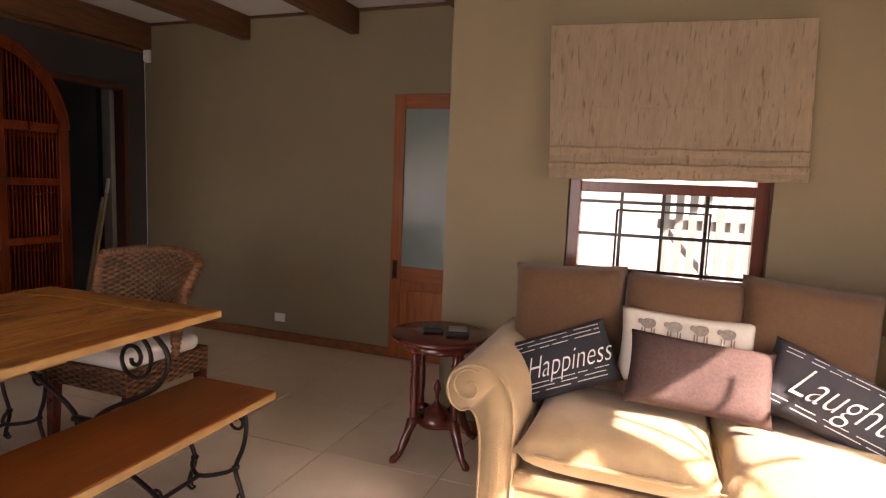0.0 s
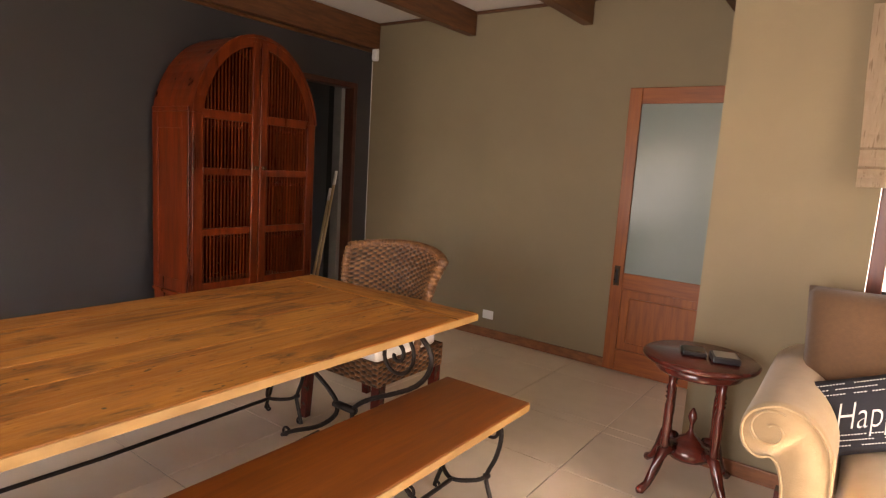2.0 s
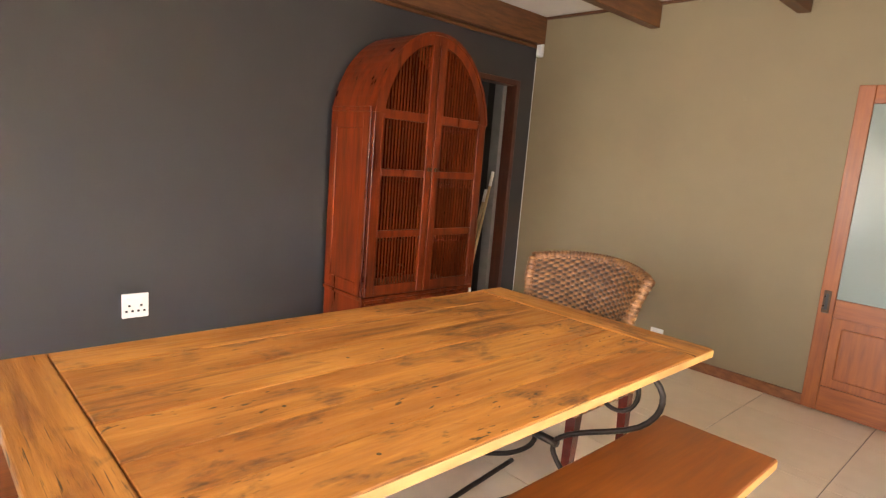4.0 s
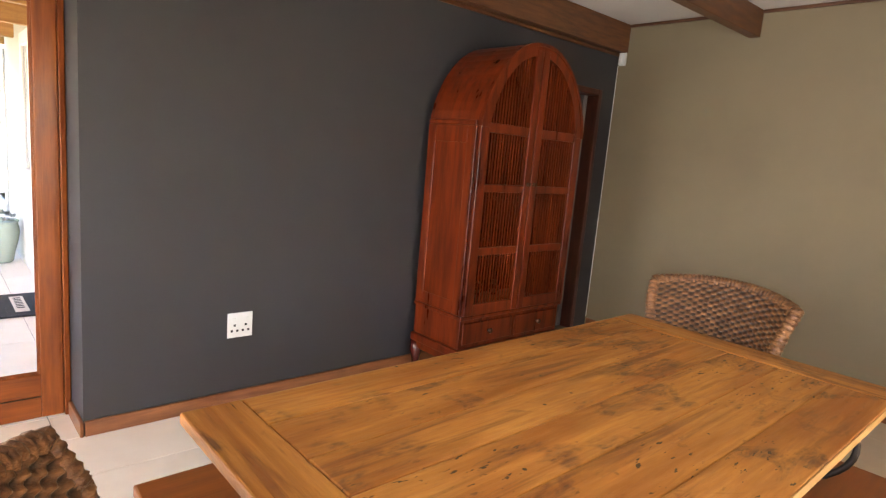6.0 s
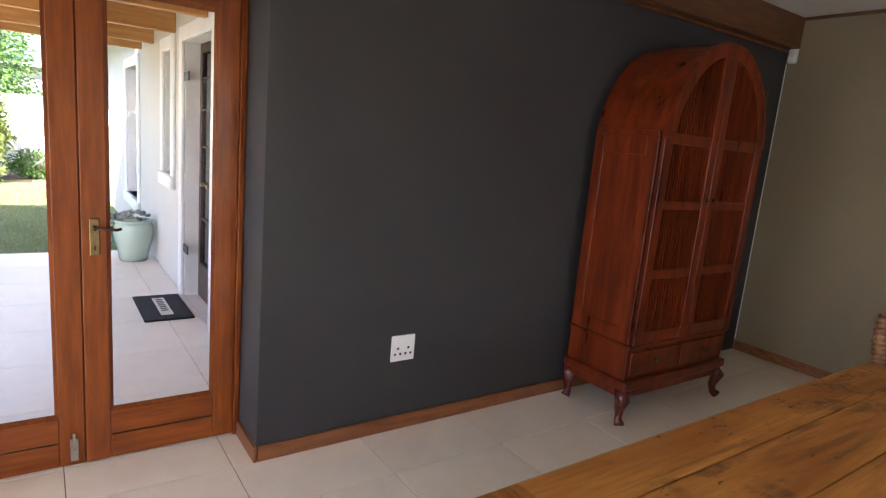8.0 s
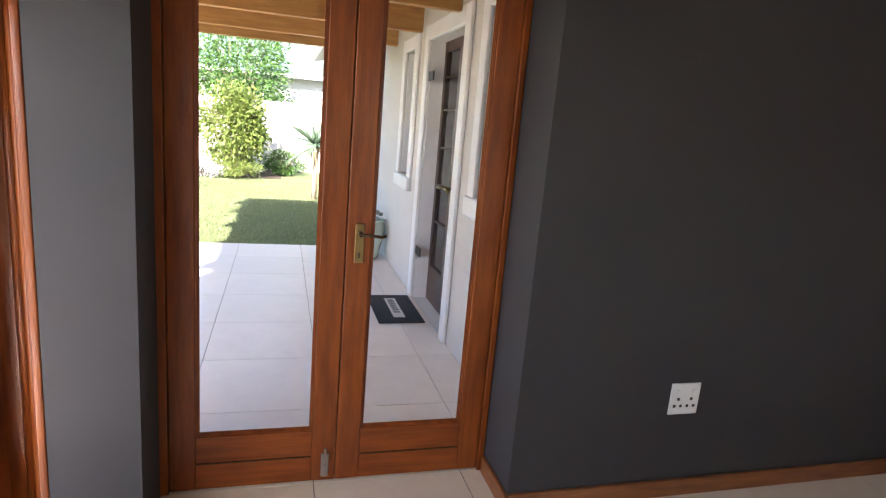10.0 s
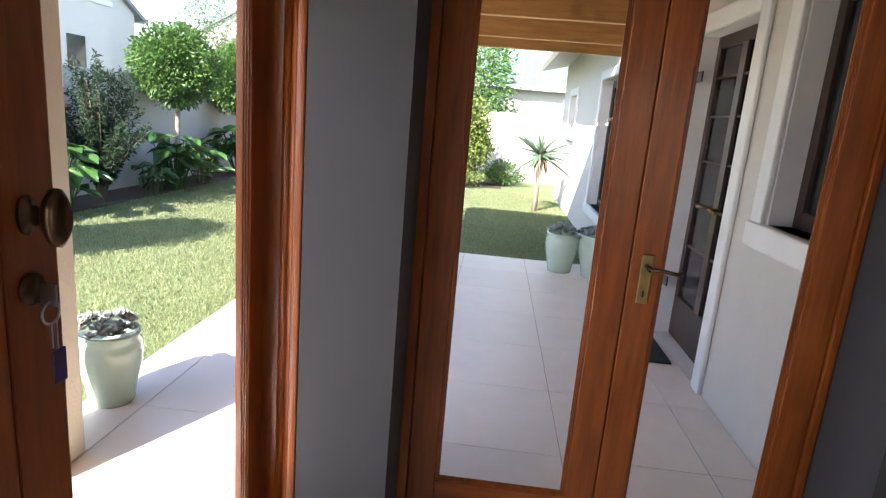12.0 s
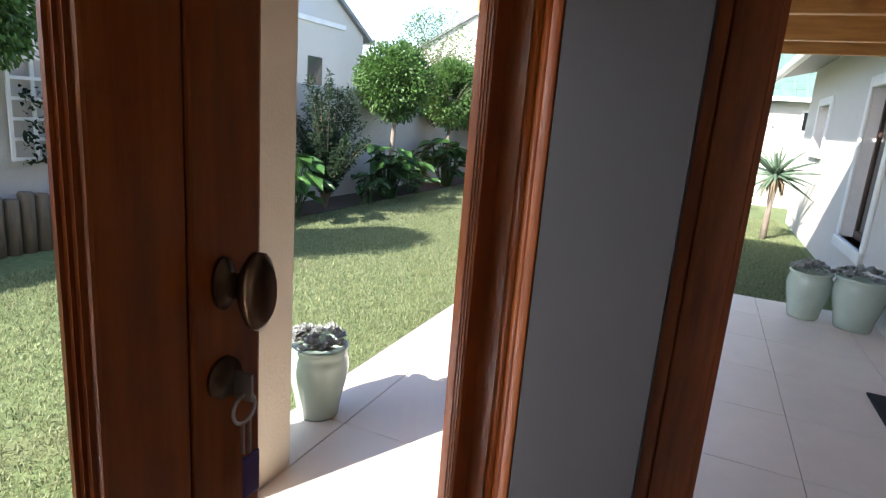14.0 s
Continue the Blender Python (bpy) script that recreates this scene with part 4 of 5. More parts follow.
for zs in (0.474, 0.81, 1.18, 1.55):
    for gy in (-0.3, -0.2, -0.1, 0.12, 0.22, 0.32):
        if zs == 0.81 and gy == -0.3:
            continue
        copy_thing(gobj, pose(-3.86 - rng.uniform(0.09, 0.2), 2.4 + gy + rng.uniform(-0.02, 0.02), zs + 0.001))


# ---- side table ----
sdt = empty("side_table", (-1.03, 2.655, 0), "round dark mahogany side table on turned legs", "side table")
part("tabletop", lathe([(0.0, 0.585), (0.2, 0.585), (0.232, 0.592), (0.24, 0.602), (0.24, 0.61), (0.228, 0.618), (0.0, 0.62)], n=40), MAHOG, sdt, "", True)
part("top_frieze", lathe([(0.0, 0.545), (0.175, 0.545), (0.18, 0.55), (0.18, 0.585), (0.0, 0.585)], n=32), MAHOG, sdt, "", True)
for k in range(4):
    a = radians(45 + 90 * k + 12)
    cx, cy = 0.14 * math.cos(a), 0.14 * math.sin(a)
    lg = part("leg", lathe([(0.014, 0.2), (0.02, 0.22), (0.016, 0.26), (0.021, 0.3), (0.02, 0.4), (0.015, 0.43), (0.022, 0.44), (0.015, 0.45), (0.022, 0.46), (0.015, 0.47), (0.022, 0.48), (0.015, 0.5), (0.019, 0.55)], (cx, cy, 0), 12), MAHOG, sdt, "", True)
    ca, sa = math.cos(a), math.sin(a)
    part("foot", tube([(ca * 0.09, sa * 0.09, 0.2), (ca * 0.15, sa * 0.15, 0.19), (ca * 0.18, sa * 0.18, 0.11), (ca * 0.215, sa * 0.215, 0.045), (ca * 0.25, sa * 0.25, 0.02), (ca * 0.262, sa * 0.262, 0.021)], 0.02, 8, taper=[0.024, 0.028, 0.022, 0.017, 0.02, 0.014]), MAHOG, lg, "", True)
part("hub", lathe([(0.0, 0.15), (0.09, 0.15), (0.1, 0.17), (0.1, 0.2), (0.06, 0.215), (0.05, 0.23), (0.02, 0.25), (0.009, 0.27), (0.009, 0.3), (0.02, 0.33), (0.016, 0.35), (0.004, 0.375), (0.0, 0.376)], n=20), MAHOG, sdt, "", True)
for nm, dx, dy, w, h, lab in (("coaster_stack", -0.03, -0.01, 0.05, 0.022, "dark patterned coasters stacked on the side table"), ("ashtray", 0.1, -0.02, 0.055, 0.028, "square black ashtray on the side table")):
    t = tagged(obj(nm, box(-w, w, -w, w, 0, h, 0.006), BLACK), lab, nm.split("_")[0])
    t.matrix_basis = pose(-1.03 + dx, 2.655 + dy, 0.621, 0, 0, 20)
    part("rim", box(-w * 0.8, w * 0.8, -w * 0.8, w * 0.8, h, h + 0.003, 0.001), STEEL if nm == "ashtray" else BRONZE, t)


# ---- sofa ----
def pillow_z(u, v, t):
    """Half thickness of a stuffed cushion at u, v in -1..1."""
    return t * (max(0.0, 1 - u ** 4) * max(0.0, 1 - v ** 4)) ** 0.45


def pillow(name, w, h, t, m, seed, n=18, soft=0.0):
    """A stuffed cushion, w by h, standing in its local xz plane and facing -y."""
    rng2 = random.Random(seed)
    ph = [rng2.uniform(0, 6) for _ in range(6)]
    b = bmesh.new()
    for side in (-1, 1):
        grid = []
        for j in range(n + 1):
            row = []
            for i in range(n + 1):
                u, v = -1 + 2 * i / n, -1 + 2 * j / n
                pinch = 1 - 0.05 * (1 - abs(u) ** 2) * abs(v) ** 3
                pin2 = 1 - 0.05 * (1 - abs(v) ** 2) * abs(u) ** 3
                pinch, pin2 = pinch - soft * abs(u) ** 5, pin2 - soft * abs(v) ** 5
                wr = 0.004 * math.sin(3 * u + 2 * v + ph[0]) * (1 - u * u) + 0.002 * math.sin(7 * u * v + ph[1])
                row.append(b.verts.new((u * w / 2 * pin2, side * (pillow_z(u, v, t) + wr * (abs(u) < 0.99 and abs(v) < 0.99)), v * h / 2 * pinch)))
            grid.append(row)
        for a, c in zip(grid, grid[1:]):
            for i in range(n):
                q = (a[i], a[i + 1], c[i + 1], c[i])
                b.faces.new(q if side < 0 else q[::-1])
    bmesh.ops.remove_doubles(b, verts=b.verts, dist=0.002)
    return obj(name, b, m, smooth=True)


sf = empty("sofa", (0, 0, 0), "camel suede three-seat sofa with rolled arms", "sofa")
SX0, SX1, SFY, SBY = -0.62, 1.56, 2.03, 2.89


def rolled_arm(x, s):
    """Scroll arm: outline in xz, swept along y. s: -1 the western arm."""
    out = [(x - s * 0.13, 0.06), (x - s * 0.13, 0.45), (x - s * 0.115, 0.58), (x - s * 0.05, 0.67), (x + s * 0.04, 0.695), (x + s * 0.115, 0.66), (x + s * 0.145, 0.6), (x + s * 0.13, 0.535), (x + s * 0.085, 0.505), (x + s * 0.045, 0.515), (x + s * 0.015, 0.47), (x + s * 0.0, 0.36), (x + s * 0.0, 0.06)]
    b = bmesh.new()
    fine = []
    K = len(out)
    for i in range(K - 1):
        p0, p1, p2, p3 = (Vector((*out[max(i - 1, 0)], 0)), Vector((*out[i], 0)), Vector((*out[i + 1], 0)), Vector((*out[min(i + 2, K - 1)], 0)))
        for q in range(4):
            t = q / 4
            fine.append(0.5 * ((2 * p1) + (p2 - p0) * t + (2 * p0 - 5 * p1 + 4 * p2 - p3) * t * t + (3 * p1 - p0 - 3 * p2 + p3) * t ** 3))
    fine.append(Vector((*out[-1], 0)))
    rows = []
    cx = sum(p.x for p in fine) / len(fine)
    cz = sum(p.y for p in fine) / len(fine)
    for y, sc2 in ((SFY, 0.93), (SFY + 0.012, 0.985), (SFY + 0.03, 1), (SFY + 0.3, 1.0), (SFY + 0.6, 1.03), (SBY, 1.05)):
        rows.append([b.verts.new((cx + (p.x - cx) * sc2, y, cz + (p.y - cz) * (sc2 if p.y > 0.1 else 1) if p.y > 0.1 else p.y)) for p in fine])
    for a, c in zip(rows, rows[1:]):
        for i in range(len(fine) - 1):
            b.faces.new((a[i], a[i + 1], c[i + 1], c[i]))
    b.faces.new(rows[0])
    b.faces.new(rows[-1][::-1])
    bmesh.ops.recalc_face_normals(b, faces=b.faces)
    arm = part("arm", b, SOFA, sf, "rolled suede arm", True)
    part("piping", tube([(cx + (p.x - cx) * 0.95, SFY - 0.001, cz + (p.y - cz) * 0.95 if p.y > 0.1 else p.y) for p in fine], 0.005, 6), SOFA, arm, "", True)

    part("scroll_piping", tube(arc((x + s * 0.055, SFY - 0.002, 0.598), 0.072, 0.018, 60 if s < 0 else 120, (60 if s < 0 else 120) - s * 420, 40, "xz"), 0.005, 6), SOFA, arm, "", True)


rolled_arm(SX0, -1)
rolled_arm(SX1, 1)
part("base", box(SX0 + 0.06, SX1 - 0.06, SFY + 0.03, SBY, 0.06, 0.29, 0.02, seg=3), SOFA, sf, "", True)
part("front_border", box(SX0 + 0.12, SX1 - 0.12, SFY + 0.012, SFY + 0.05, 0.24, 0.30, 0.012, seg=3), SOFA, sf, "", True)
part("back", box(SX0 + 0.06, SX1 - 0.06, 2.68, SBY, 0.06, 0.80, 0.06, seg=4), SOFA, sf, "", True)
for x in (SX0 - 0.04, SX1 + 0.04):
    for y in (SFY + 0.06, SBY - 0.08):
        part("sofa_foot", box(x - 0.03, x + 0.03, y - 0.03, y + 0.03, 0.0, 0.062), MAHOG, sf)
for k, (x0, x1) in enumerate(((-0.48, 0.20), (0.205, 0.885), (0.89, 1.42))):
    c = pillow("seat_cushion", x1 - x0 + 0.03, 0.70, 0.105, SOFA, 20 + k)
    c.parent = sf
    c.matrix_basis = pose((x0 + x1) / 2, 2.345, 0.395 - 0.005 * k, 90, 0, 0)
    rim = []
    for i in range(49):
        ca, sa = math.cos(i * math.pi / 24), math.sin(i * math.pi / 24)
        rim.append(((x1 - x0 + 0.03) / 2 * math.copysign(abs(ca) ** 0.3, ca) * 0.985, 0.0, 0.35 * math.copysign(abs(sa) ** 0.3, sa) * 0.985))
    part("piping", tube(rim, 0.008, 6), SOFA, c, "", True)


def placed(ob, label, cat, m, group="sofa cushions"):
    ob.matrix_basis = m
    return tagged(ob, label, cat, group)


for k, (x, z, rz, ry, w) in enumerate(((-0.41, 0.725, -3, -3, 0.51), (0.06, 0.715, 0, 2, 0.50), (0.515, 0.725, 4, 5, 0.52), (1.08, 0.72, 0, -2, 0.54))):
    placed(pillow("back_cushion", w, 0.56, 0.115, BACKCUSH, 30 + k, soft=0.02), "large tan back cushion leaning on the sofa", "cushion", pose(x, 2.63, z + 0.012, -12, ry, rz), "tan back cushions")


def lettering(body, size, w, h, t, parent, dx, dz, material, shear=0.35, bold=0.0, squeeze=1.0):
    cu = bpy.data.curves.new("lettering", "FONT")
    cu.body, cu.size, cu.shear, cu.offset = body, size, shear, bold
    cu.align_x, cu.align_y = "CENTER", "CENTER"
    tmp = new("lettering_curve", cu)
    bpy.context.view_layer.update()
    me = bpy.data.meshes.new_from_object(tmp.evaluated_get(bpy.context.evaluated_depsgraph_get()))
    bpy.data.objects.remove(tmp)
    bm = bmesh.new()
    bm.from_mesh(me)
    bpy.data.meshes.remove(me)
    for _ in range(2):
        bmesh.ops.subdivide_edges(bm, edges=[e for e in bm.edges if e.calc_length() > 0.02], cuts=1)
    bmesh.ops.triangulate(bm, faces=bm.faces)
    for v in bm.verts:
        x, z = v.co.x * squeeze + dx, v.co.y + dz
        u, q = max(-0.97, min(0.97, 2 * x / w)), max(-0.97, min(0.97, 2 * z / h))
        v.co = Vector((x, -pillow_z(u, q, t) - 0.0075, z))
    return part("lettering", bm, material, parent, "printed white script")


def print_bars(rows, w, h, t, parent, material):
    b = bmesh.new()
    for x0, x1, z, th in rows:
        n = max(2, int((x1 - x0) / 0.009))
        for i in range(n):
            a0, a1 = x0 + (x1 - x0) * i / n, x0 + (x1 - x0) * (i + 0.7) / n
            vs = []
            for x, zz in ((a0, z), (a1, z), (a1, z + th), (a0, z + th)):
                vs.append(b.verts.new((x, -pillow_z(2 * x / w, 2 * zz / h, t) - 0.0075, zz)))
            b.faces.new(vs)
    return tagged(part("small_print", b, material, parent), kind="stuff")


def text_rows(w, h, zs, seed):
    """Broken rows of fine print across a cushion."""
    q = random.Random(seed)
    out = []
    for z in zs:
        x = -w * 0.43
        while x < w * 0.38:
            e = min(w * 0.43, x + q.uniform(0.04, 0.13))
            out.append((x, e, z, 0.0032))
            x = e + q.uniform(0.008, 0.03)
    return out


hp = placed(pillow("cushion", 0.42, 0.26, 0.055, NAVY, 41), "navy cushion printed with white script lettering", "cushion", pose(-0.385, 2.40, 0.635, -20, -21, 10))
lettering("Happiness", 0.125, 0.42, 0.26, 0.055, hp, 0.015, -0.005, PRINT, shear=0.6, bold=-0.0016, squeeze=0.68)
print_bars(text_rows(0.42, 0.26, (0.105, 0.088, 0.071, -0.062, -0.079, -0.096), 5), 0.42, 0.26, 0.055, hp, PRINT)
shp = placed(pillow("cushion", 0.52, 0.30, 0.05, CREAM, 42), "cream cushion printed with four grey sheep", "cushion", pose(0.08, 2.50, 0.715, -16, 3, 4))
for k in range(4):
    b = bmesh.new()
    x0 = -0.155 + 0.098 * k
    for dx, dz, r, sxx in ((0, 0.088, 0.021, 1.35), (-0.03, 0.094, 0.011, 1), (0.01, 0.092, 0.016, 1.2)):
        c = [b.verts.new((x0 + dx + r * sxx * math.cos(a), -pillow_z(2 * (x0 + dx) / 0.52, 0.58, 0.05) - 0.011, dz + r * math.sin(a))) for a in [i * math.pi / 6 for i in range(12)]]
        b.faces.new(c)
    for dx in (-0.022, -0.012, 0.014, 0.024):
        yy = -pillow_z(2 * (x0 + dx) / 0.52, 0.35, 0.05) - 0.011
        b.faces.new([b.verts.new((x0 + dx + q, yy, z)) for q, z in ((-0.003, 0.035), (0.003, 0.035), (0.003, 0.07), (-0.003, 0.07))])
    part("sheep_print", b, GREYPRINT, shp, "printed grey sheep")
placed(pillow("cushion", 0.52, 0.285, 0.06, PLUM, 43), "plum-brown woven cushion lying in the sun", "cushion", pose(0.125, 2.36, 0.66, -28, 4, 2))
la = placed(pillow("cushion", 0.62, 0.27, 0.055, NAVY, 44), "long navy cushion printed with white script", "cushion", pose(0.63, 2.405, 0.60, -22, 21, -6))
lettering("Laughter", 0.165, 0.62, 0.27, 0.055, la, -0.01, 0.005, PRINT, shear=0.6, bold=-0.002, squeeze=0.72)
print_bars(text_rows(0.62, 0.27, (0.105, 0.088, -0.078, -0.096), 8), 0.62, 0.27, 0.055, la, PRINT)


# ---- small wall fittings ----
def socket(name, at, rz, w, h, label, holes):
    e = empty(name, at, label, "socket", rz=rz)
    part("faceplate", box(-w / 2, w / 2, -0.009, -0.001, -h / 2, h / 2, 0.003), PLASTIC, e)
    for x, z in holes:
        part("pin_hole", box(x - 0.006, x + 0.006, -0.0105, -0.008, z - 0.006, z + 0.006, 0.002), BLACK, e)
    if holes:
        part("switch", box(-w * 0.34, -w * 0.2, -0.012, -0.008, h * 0.12, h * 0.3, 0.002), PLASTIC, e)
        part("switch", box(w * 0.2, w * 0.34, -0.012, -0.008, h * 0.12, h * 0.3, 0.002), PLASTIC, e)
    return e


socket("wall_socket", (WX, 0.775, 0.44), 90, 0.135, 0.135, "white double wall socket on the charcoal wall", [(-0.03, 0.0), (0.03, 0.0), (-0.045, -0.03), (-0.015, -0.03), (0.015, -0.03), (0.045, -0.03)])
socket("wall_socket", (-2.93, NY, 0.19), 0, 0.1, 0.07, "white blank wall plate on the olive wall", [])
al = tagged(obj("alarm_sensor", box(-0.03, 0.03, -0.045, -0.001, -0.06, 0.06, 0.014, seg=3), PLASTIC, smooth=True), "white alarm sensor in the wall corner", "sensor")
al.matrix_basis = pose(-4.30, NY, 2.33, 0, 0, 0)
part("sensor_lens", box(-0.022, 0.022, -0.05, -0.04, -0.045, -0.005, 0.008), WHITE_TRIM, al)
tagged(obj("cable", tube([(WX + 0.012, NY - 0.012, 2.27), (WX + 0.012, NY - 0.012, 1.2), (WX + 0.013, NY - 0.012, 0.09)], 0.003), PLASTIC), "thin white cable down the wall corner", "cable")


# ---- outdoors ----
tagged(obj("ground", box(-160, 120, -140, 120, -0.5, -0.07), GRASS), "patchy green garden lawn", "lawn", kind="structure")
tagged(obj("patio", box(-9.17, -4.69, -2.82, 0.29, -0.3, -0.035), GROUT), "tiled covered patio outside the doors", "patio", kind="structure")
tagged(obj("patio_south", box(-4.69, EX + 1, -2.82, SY - 0.301, -0.3, -0.035), GROUT), "tiled patio strip along the house", "patio", kind="structure")
WY = 0.30
wing_holes = [(-5.78, -4.85, 1.03, 2.1), (-7.22, -6.25, -0.03, 2.07), (-8.12, -7.72, 0.95, 2.05), (-10.9, -9.85, 0.42, 2.02), (-14.2, -13.3, 1.3, 1.95)]
wall("wall_wing", "y", WY, 0.28, -15.5, WX - 0.331, -0.3, 2.62, wing_holes, EXT_WALL, "pale rendered house wing wall along the patio")
for k, (a, b, c, d) in enumerate(wing_holes):
    w = empty("window_%d" % (k + 2), ((a + b) / 2, WY, 0), "dark window in a raised white plaster surround" if k != 1 else "dark brown glazed door with iron strap hinges", "window" if k != 1 else "door")
    w["kind"] = "structure"
    h = (b - a) / 2
    e = 0.12
    part("surround", box(-h - e, -h, -0.03, 0.0 - 0.001, c - (e if k != 1 else 0), d + e, 0.01), WHITE_TRIM, w)
    part("surround", box(h, h + e, -0.03, 0.0 - 0.001, c - (e if k != 1 else 0), d + e, 0.01), WHITE_TRIM, w)
    part("surround", box(-h, h, -0.03, 0.0 - 0.001, d, d + e, 0.01), WHITE_TRIM, w)
    part("reveal", box(-h, -h + 0.012, 0.001, 0.13, c, d), WHITE_TRIM, w)
    part("reveal", box(h - 0.012, h, 0.001, 0.13, c, d), WHITE_TRIM, w)
    if k != 1:
        part("window_sill", box(-h - e, h + e, -0.05, 0.13, c - e, c, 0.012), WHITE_TRIM, w)
    fm = mat("dark_frame_wood", (0.06, 0.03, 0.022), (0.04, 0.02, 0.015), 0.4) if k == 0 else fm
    y0 = 0.11
    for x0, x1, z0, z1 in ((-h + 0.012, -h + 0.08, c, d), (h - 0.08, h - 0.012, c, d), (-h + 0.08, h - 0.08, d - 0.08, d), (-h + 0.08, h - 0.08, c, c + (0.08 if k != 1 else 0.3))):
        part("window_frame" if k != 1 else "door_rail", box(x0, x1, y0, y0 + 0.05, z0, z1, 0.004), fm, w)
    if k == 1:
        part("door_rail", box(-0.045, 0.045, y0 - 0.002, y0 + 0.05, c + 0.3, d - 0.08, 0.004), fm, w)
        for z in (0.65, 0.95, 1.25, 1.55, 1.8):
            part("glazing_bar", box(-h + 0.08, h - 0.08, y0 + 0.005, y0 + 0.04, z - 0.007, z + 0.007), fm, w)
        for z in (0.39, 1.8):
            part("strap_hinge", box(-h - 0.07, -h + 0.16, y0 - 0.12, y0 - 0.11, z - 0.035, z + 0.035, 0.003), IRON, w)
        part("door_handle", tube([(0.06, y0, 0.97), (0.06, y0 - 0.06, 0.97), (0.16, y0 - 0.06, 0.96)], 0.011), BRASS, w, "brass lever handle", True)
        part("door_handle", tube([(-0.06, y0, 0.97), (-0.06, y0 - 0.06, 0.97), (-0.16, y0 - 0.06, 0.96)], 0.011), BRASS, w, "brass lever handle", True)
    part("pane", box(-h + 0.08, h - 0.08, y0 + 0.02, y0 + 0.026, c + 0.05, d - 0.08), DARKGLASS, w)
wr = tagged(obj("roof_wing", box(-15.9, -9.6, -0.25, 6.5, 2.62, 2.72), GREYROOF), "low roof edge over the house wing", "roof", kind="structure")
wr.matrix_basis = Matrix.Translation((0, 0.3, 2.62)) @ Matrix.Rotation(radians(14), 4, "X") @ Matrix.Translation((0, -0.3, -2.62))
part("gutter", box(-15.9, -9.6, -0.34, -0.24, 2.58, 2.69, 0.02), WHITE_TRIM, wr)
tagged(obj("roof_main", box(-4.69, EX + 0.35, -1.68, 4.3, 2.86, 2.98), GREYROOF), "flat house roof", "roof", kind="structure")
tagged(obj("roof_patio", box(-9.45, -4.70, -2.95, 0.28, 2.46, 2.58), GREYROOF), "flat patio roof", "roof", kind="structure")
# Unseen roof added to keep direct sun out of the south doors
tagged(obj("roof_veranda", box(-4.695, EX + 0.35, -2.85, -1.684, 2.2, 2.6), PERGOLA), "added low roof that blocks sun at the garden doors", "roof", kind="structure")
tagged(obj("roof_back", box(-9.55, -4.70, 0.28, 8.1, 2.66, 2.78), GREYROOF), "flat roof over the back rooms", "roof", kind="structure")
wall("wall_north_outer", "y", 8, 0.2, -15.5, -4.6, -0.3, 2.6, [], EXT_WALL, "rendered outer house wall")

# pergola beams across the patio
for x in (-5.25, -6.35, -7.45, -8.55, -9.35):
    tagged(obj("pergola_beam", box(x - 0.035, x + 0.035, -2.9, WY - 0.035, 2.15, 2.40, 0.006), PERGOLA), "honey pine pergola beam with knots", "beam", "pergola beams", "structure")
tagged(obj("pergola_ceiling", box(-9.4, -4.69, -2.9, WY - 0.002, 2.405, 2.43), PERGOLA), "pine boarding above the pergola beams", "ceiling", kind="structure")
tagged(obj("patio_column", box(-4.92, -4.58, -2.86, -2.54, -0.04, 2.45, 0.015), mat("cream_column_render", (0.62, 0.56, 0.45), (0.56, 0.5, 0.4), 0.85, scale=3, bump=0.25, bscale=70)), "cream rendered patio column", "column", kind="structure")


# ---- plants ----
def leaves(name, n, place, size, m, parent, seed, aspect=0.5, droop=0.3):
    """n small folded leaves; place(rng) gives centre and outward direction."""
    r = random.Random(seed)
    vs, fs = [], []
    for _ in range(n):
        p, d = place(r)
        d = (d + Vector((r.uniform(-1, 1), r.uniform(-1, 1), r.uniform(-1, 1) - droop)) * 0.8).normalized()
        sdir = d.cross(Vector((r.uniform(-1, 1), r.uniform(-1, 1), r.uniform(-1, 1))))
        if sdir.length < 0.01:
            continue
        sdir.normalize()
        L = size * r.uniform(0.6, 1.3)
        k = len(vs)
        nn = d.cross(sdir) * L * 0.1
        vs += [p, p + d * L * 0.5 + sdir * L * aspect / 2 + nn, p + d * L, p + d * L * 0.5 - sdir * L * aspect / 2 + nn]
        fs += [(k, k + 1, k + 2), (k, k + 2, k + 3)]
    return mesh_obj(name, vs, fs, m, parent)


def crown(c, rx, rz, seed, fill=0.55):
    lumps = []
    r0 = random.Random(seed)
    for _ in range(44):
        a, b = r0.uniform(0, 2 * math.pi), r0.uniform(-1, 1)
        q = math.sqrt(1 - b * b)
        lumps.append(Vector((q * math.cos(a) * rx * 0.62, q * math.sin(a) * rx * 0.62, b * rz * 0.62)))

    def f(r):
        o = r.choice(lumps)
        a, b = r.uniform(0, 2 * math.pi), r.uniform(-1, 1)
        q = math.sqrt(1 - b * b)
        d = Vector((q * math.cos(a), q * math.sin(a), b))
        rad = r.uniform(fill, 1.0) * 0.42
        return Vector(c) + o + Vector((d.x * rx * rad, d.y * rx * rad, d.z * rz * rad)), (o.normalized() + d).normalized()
    return f


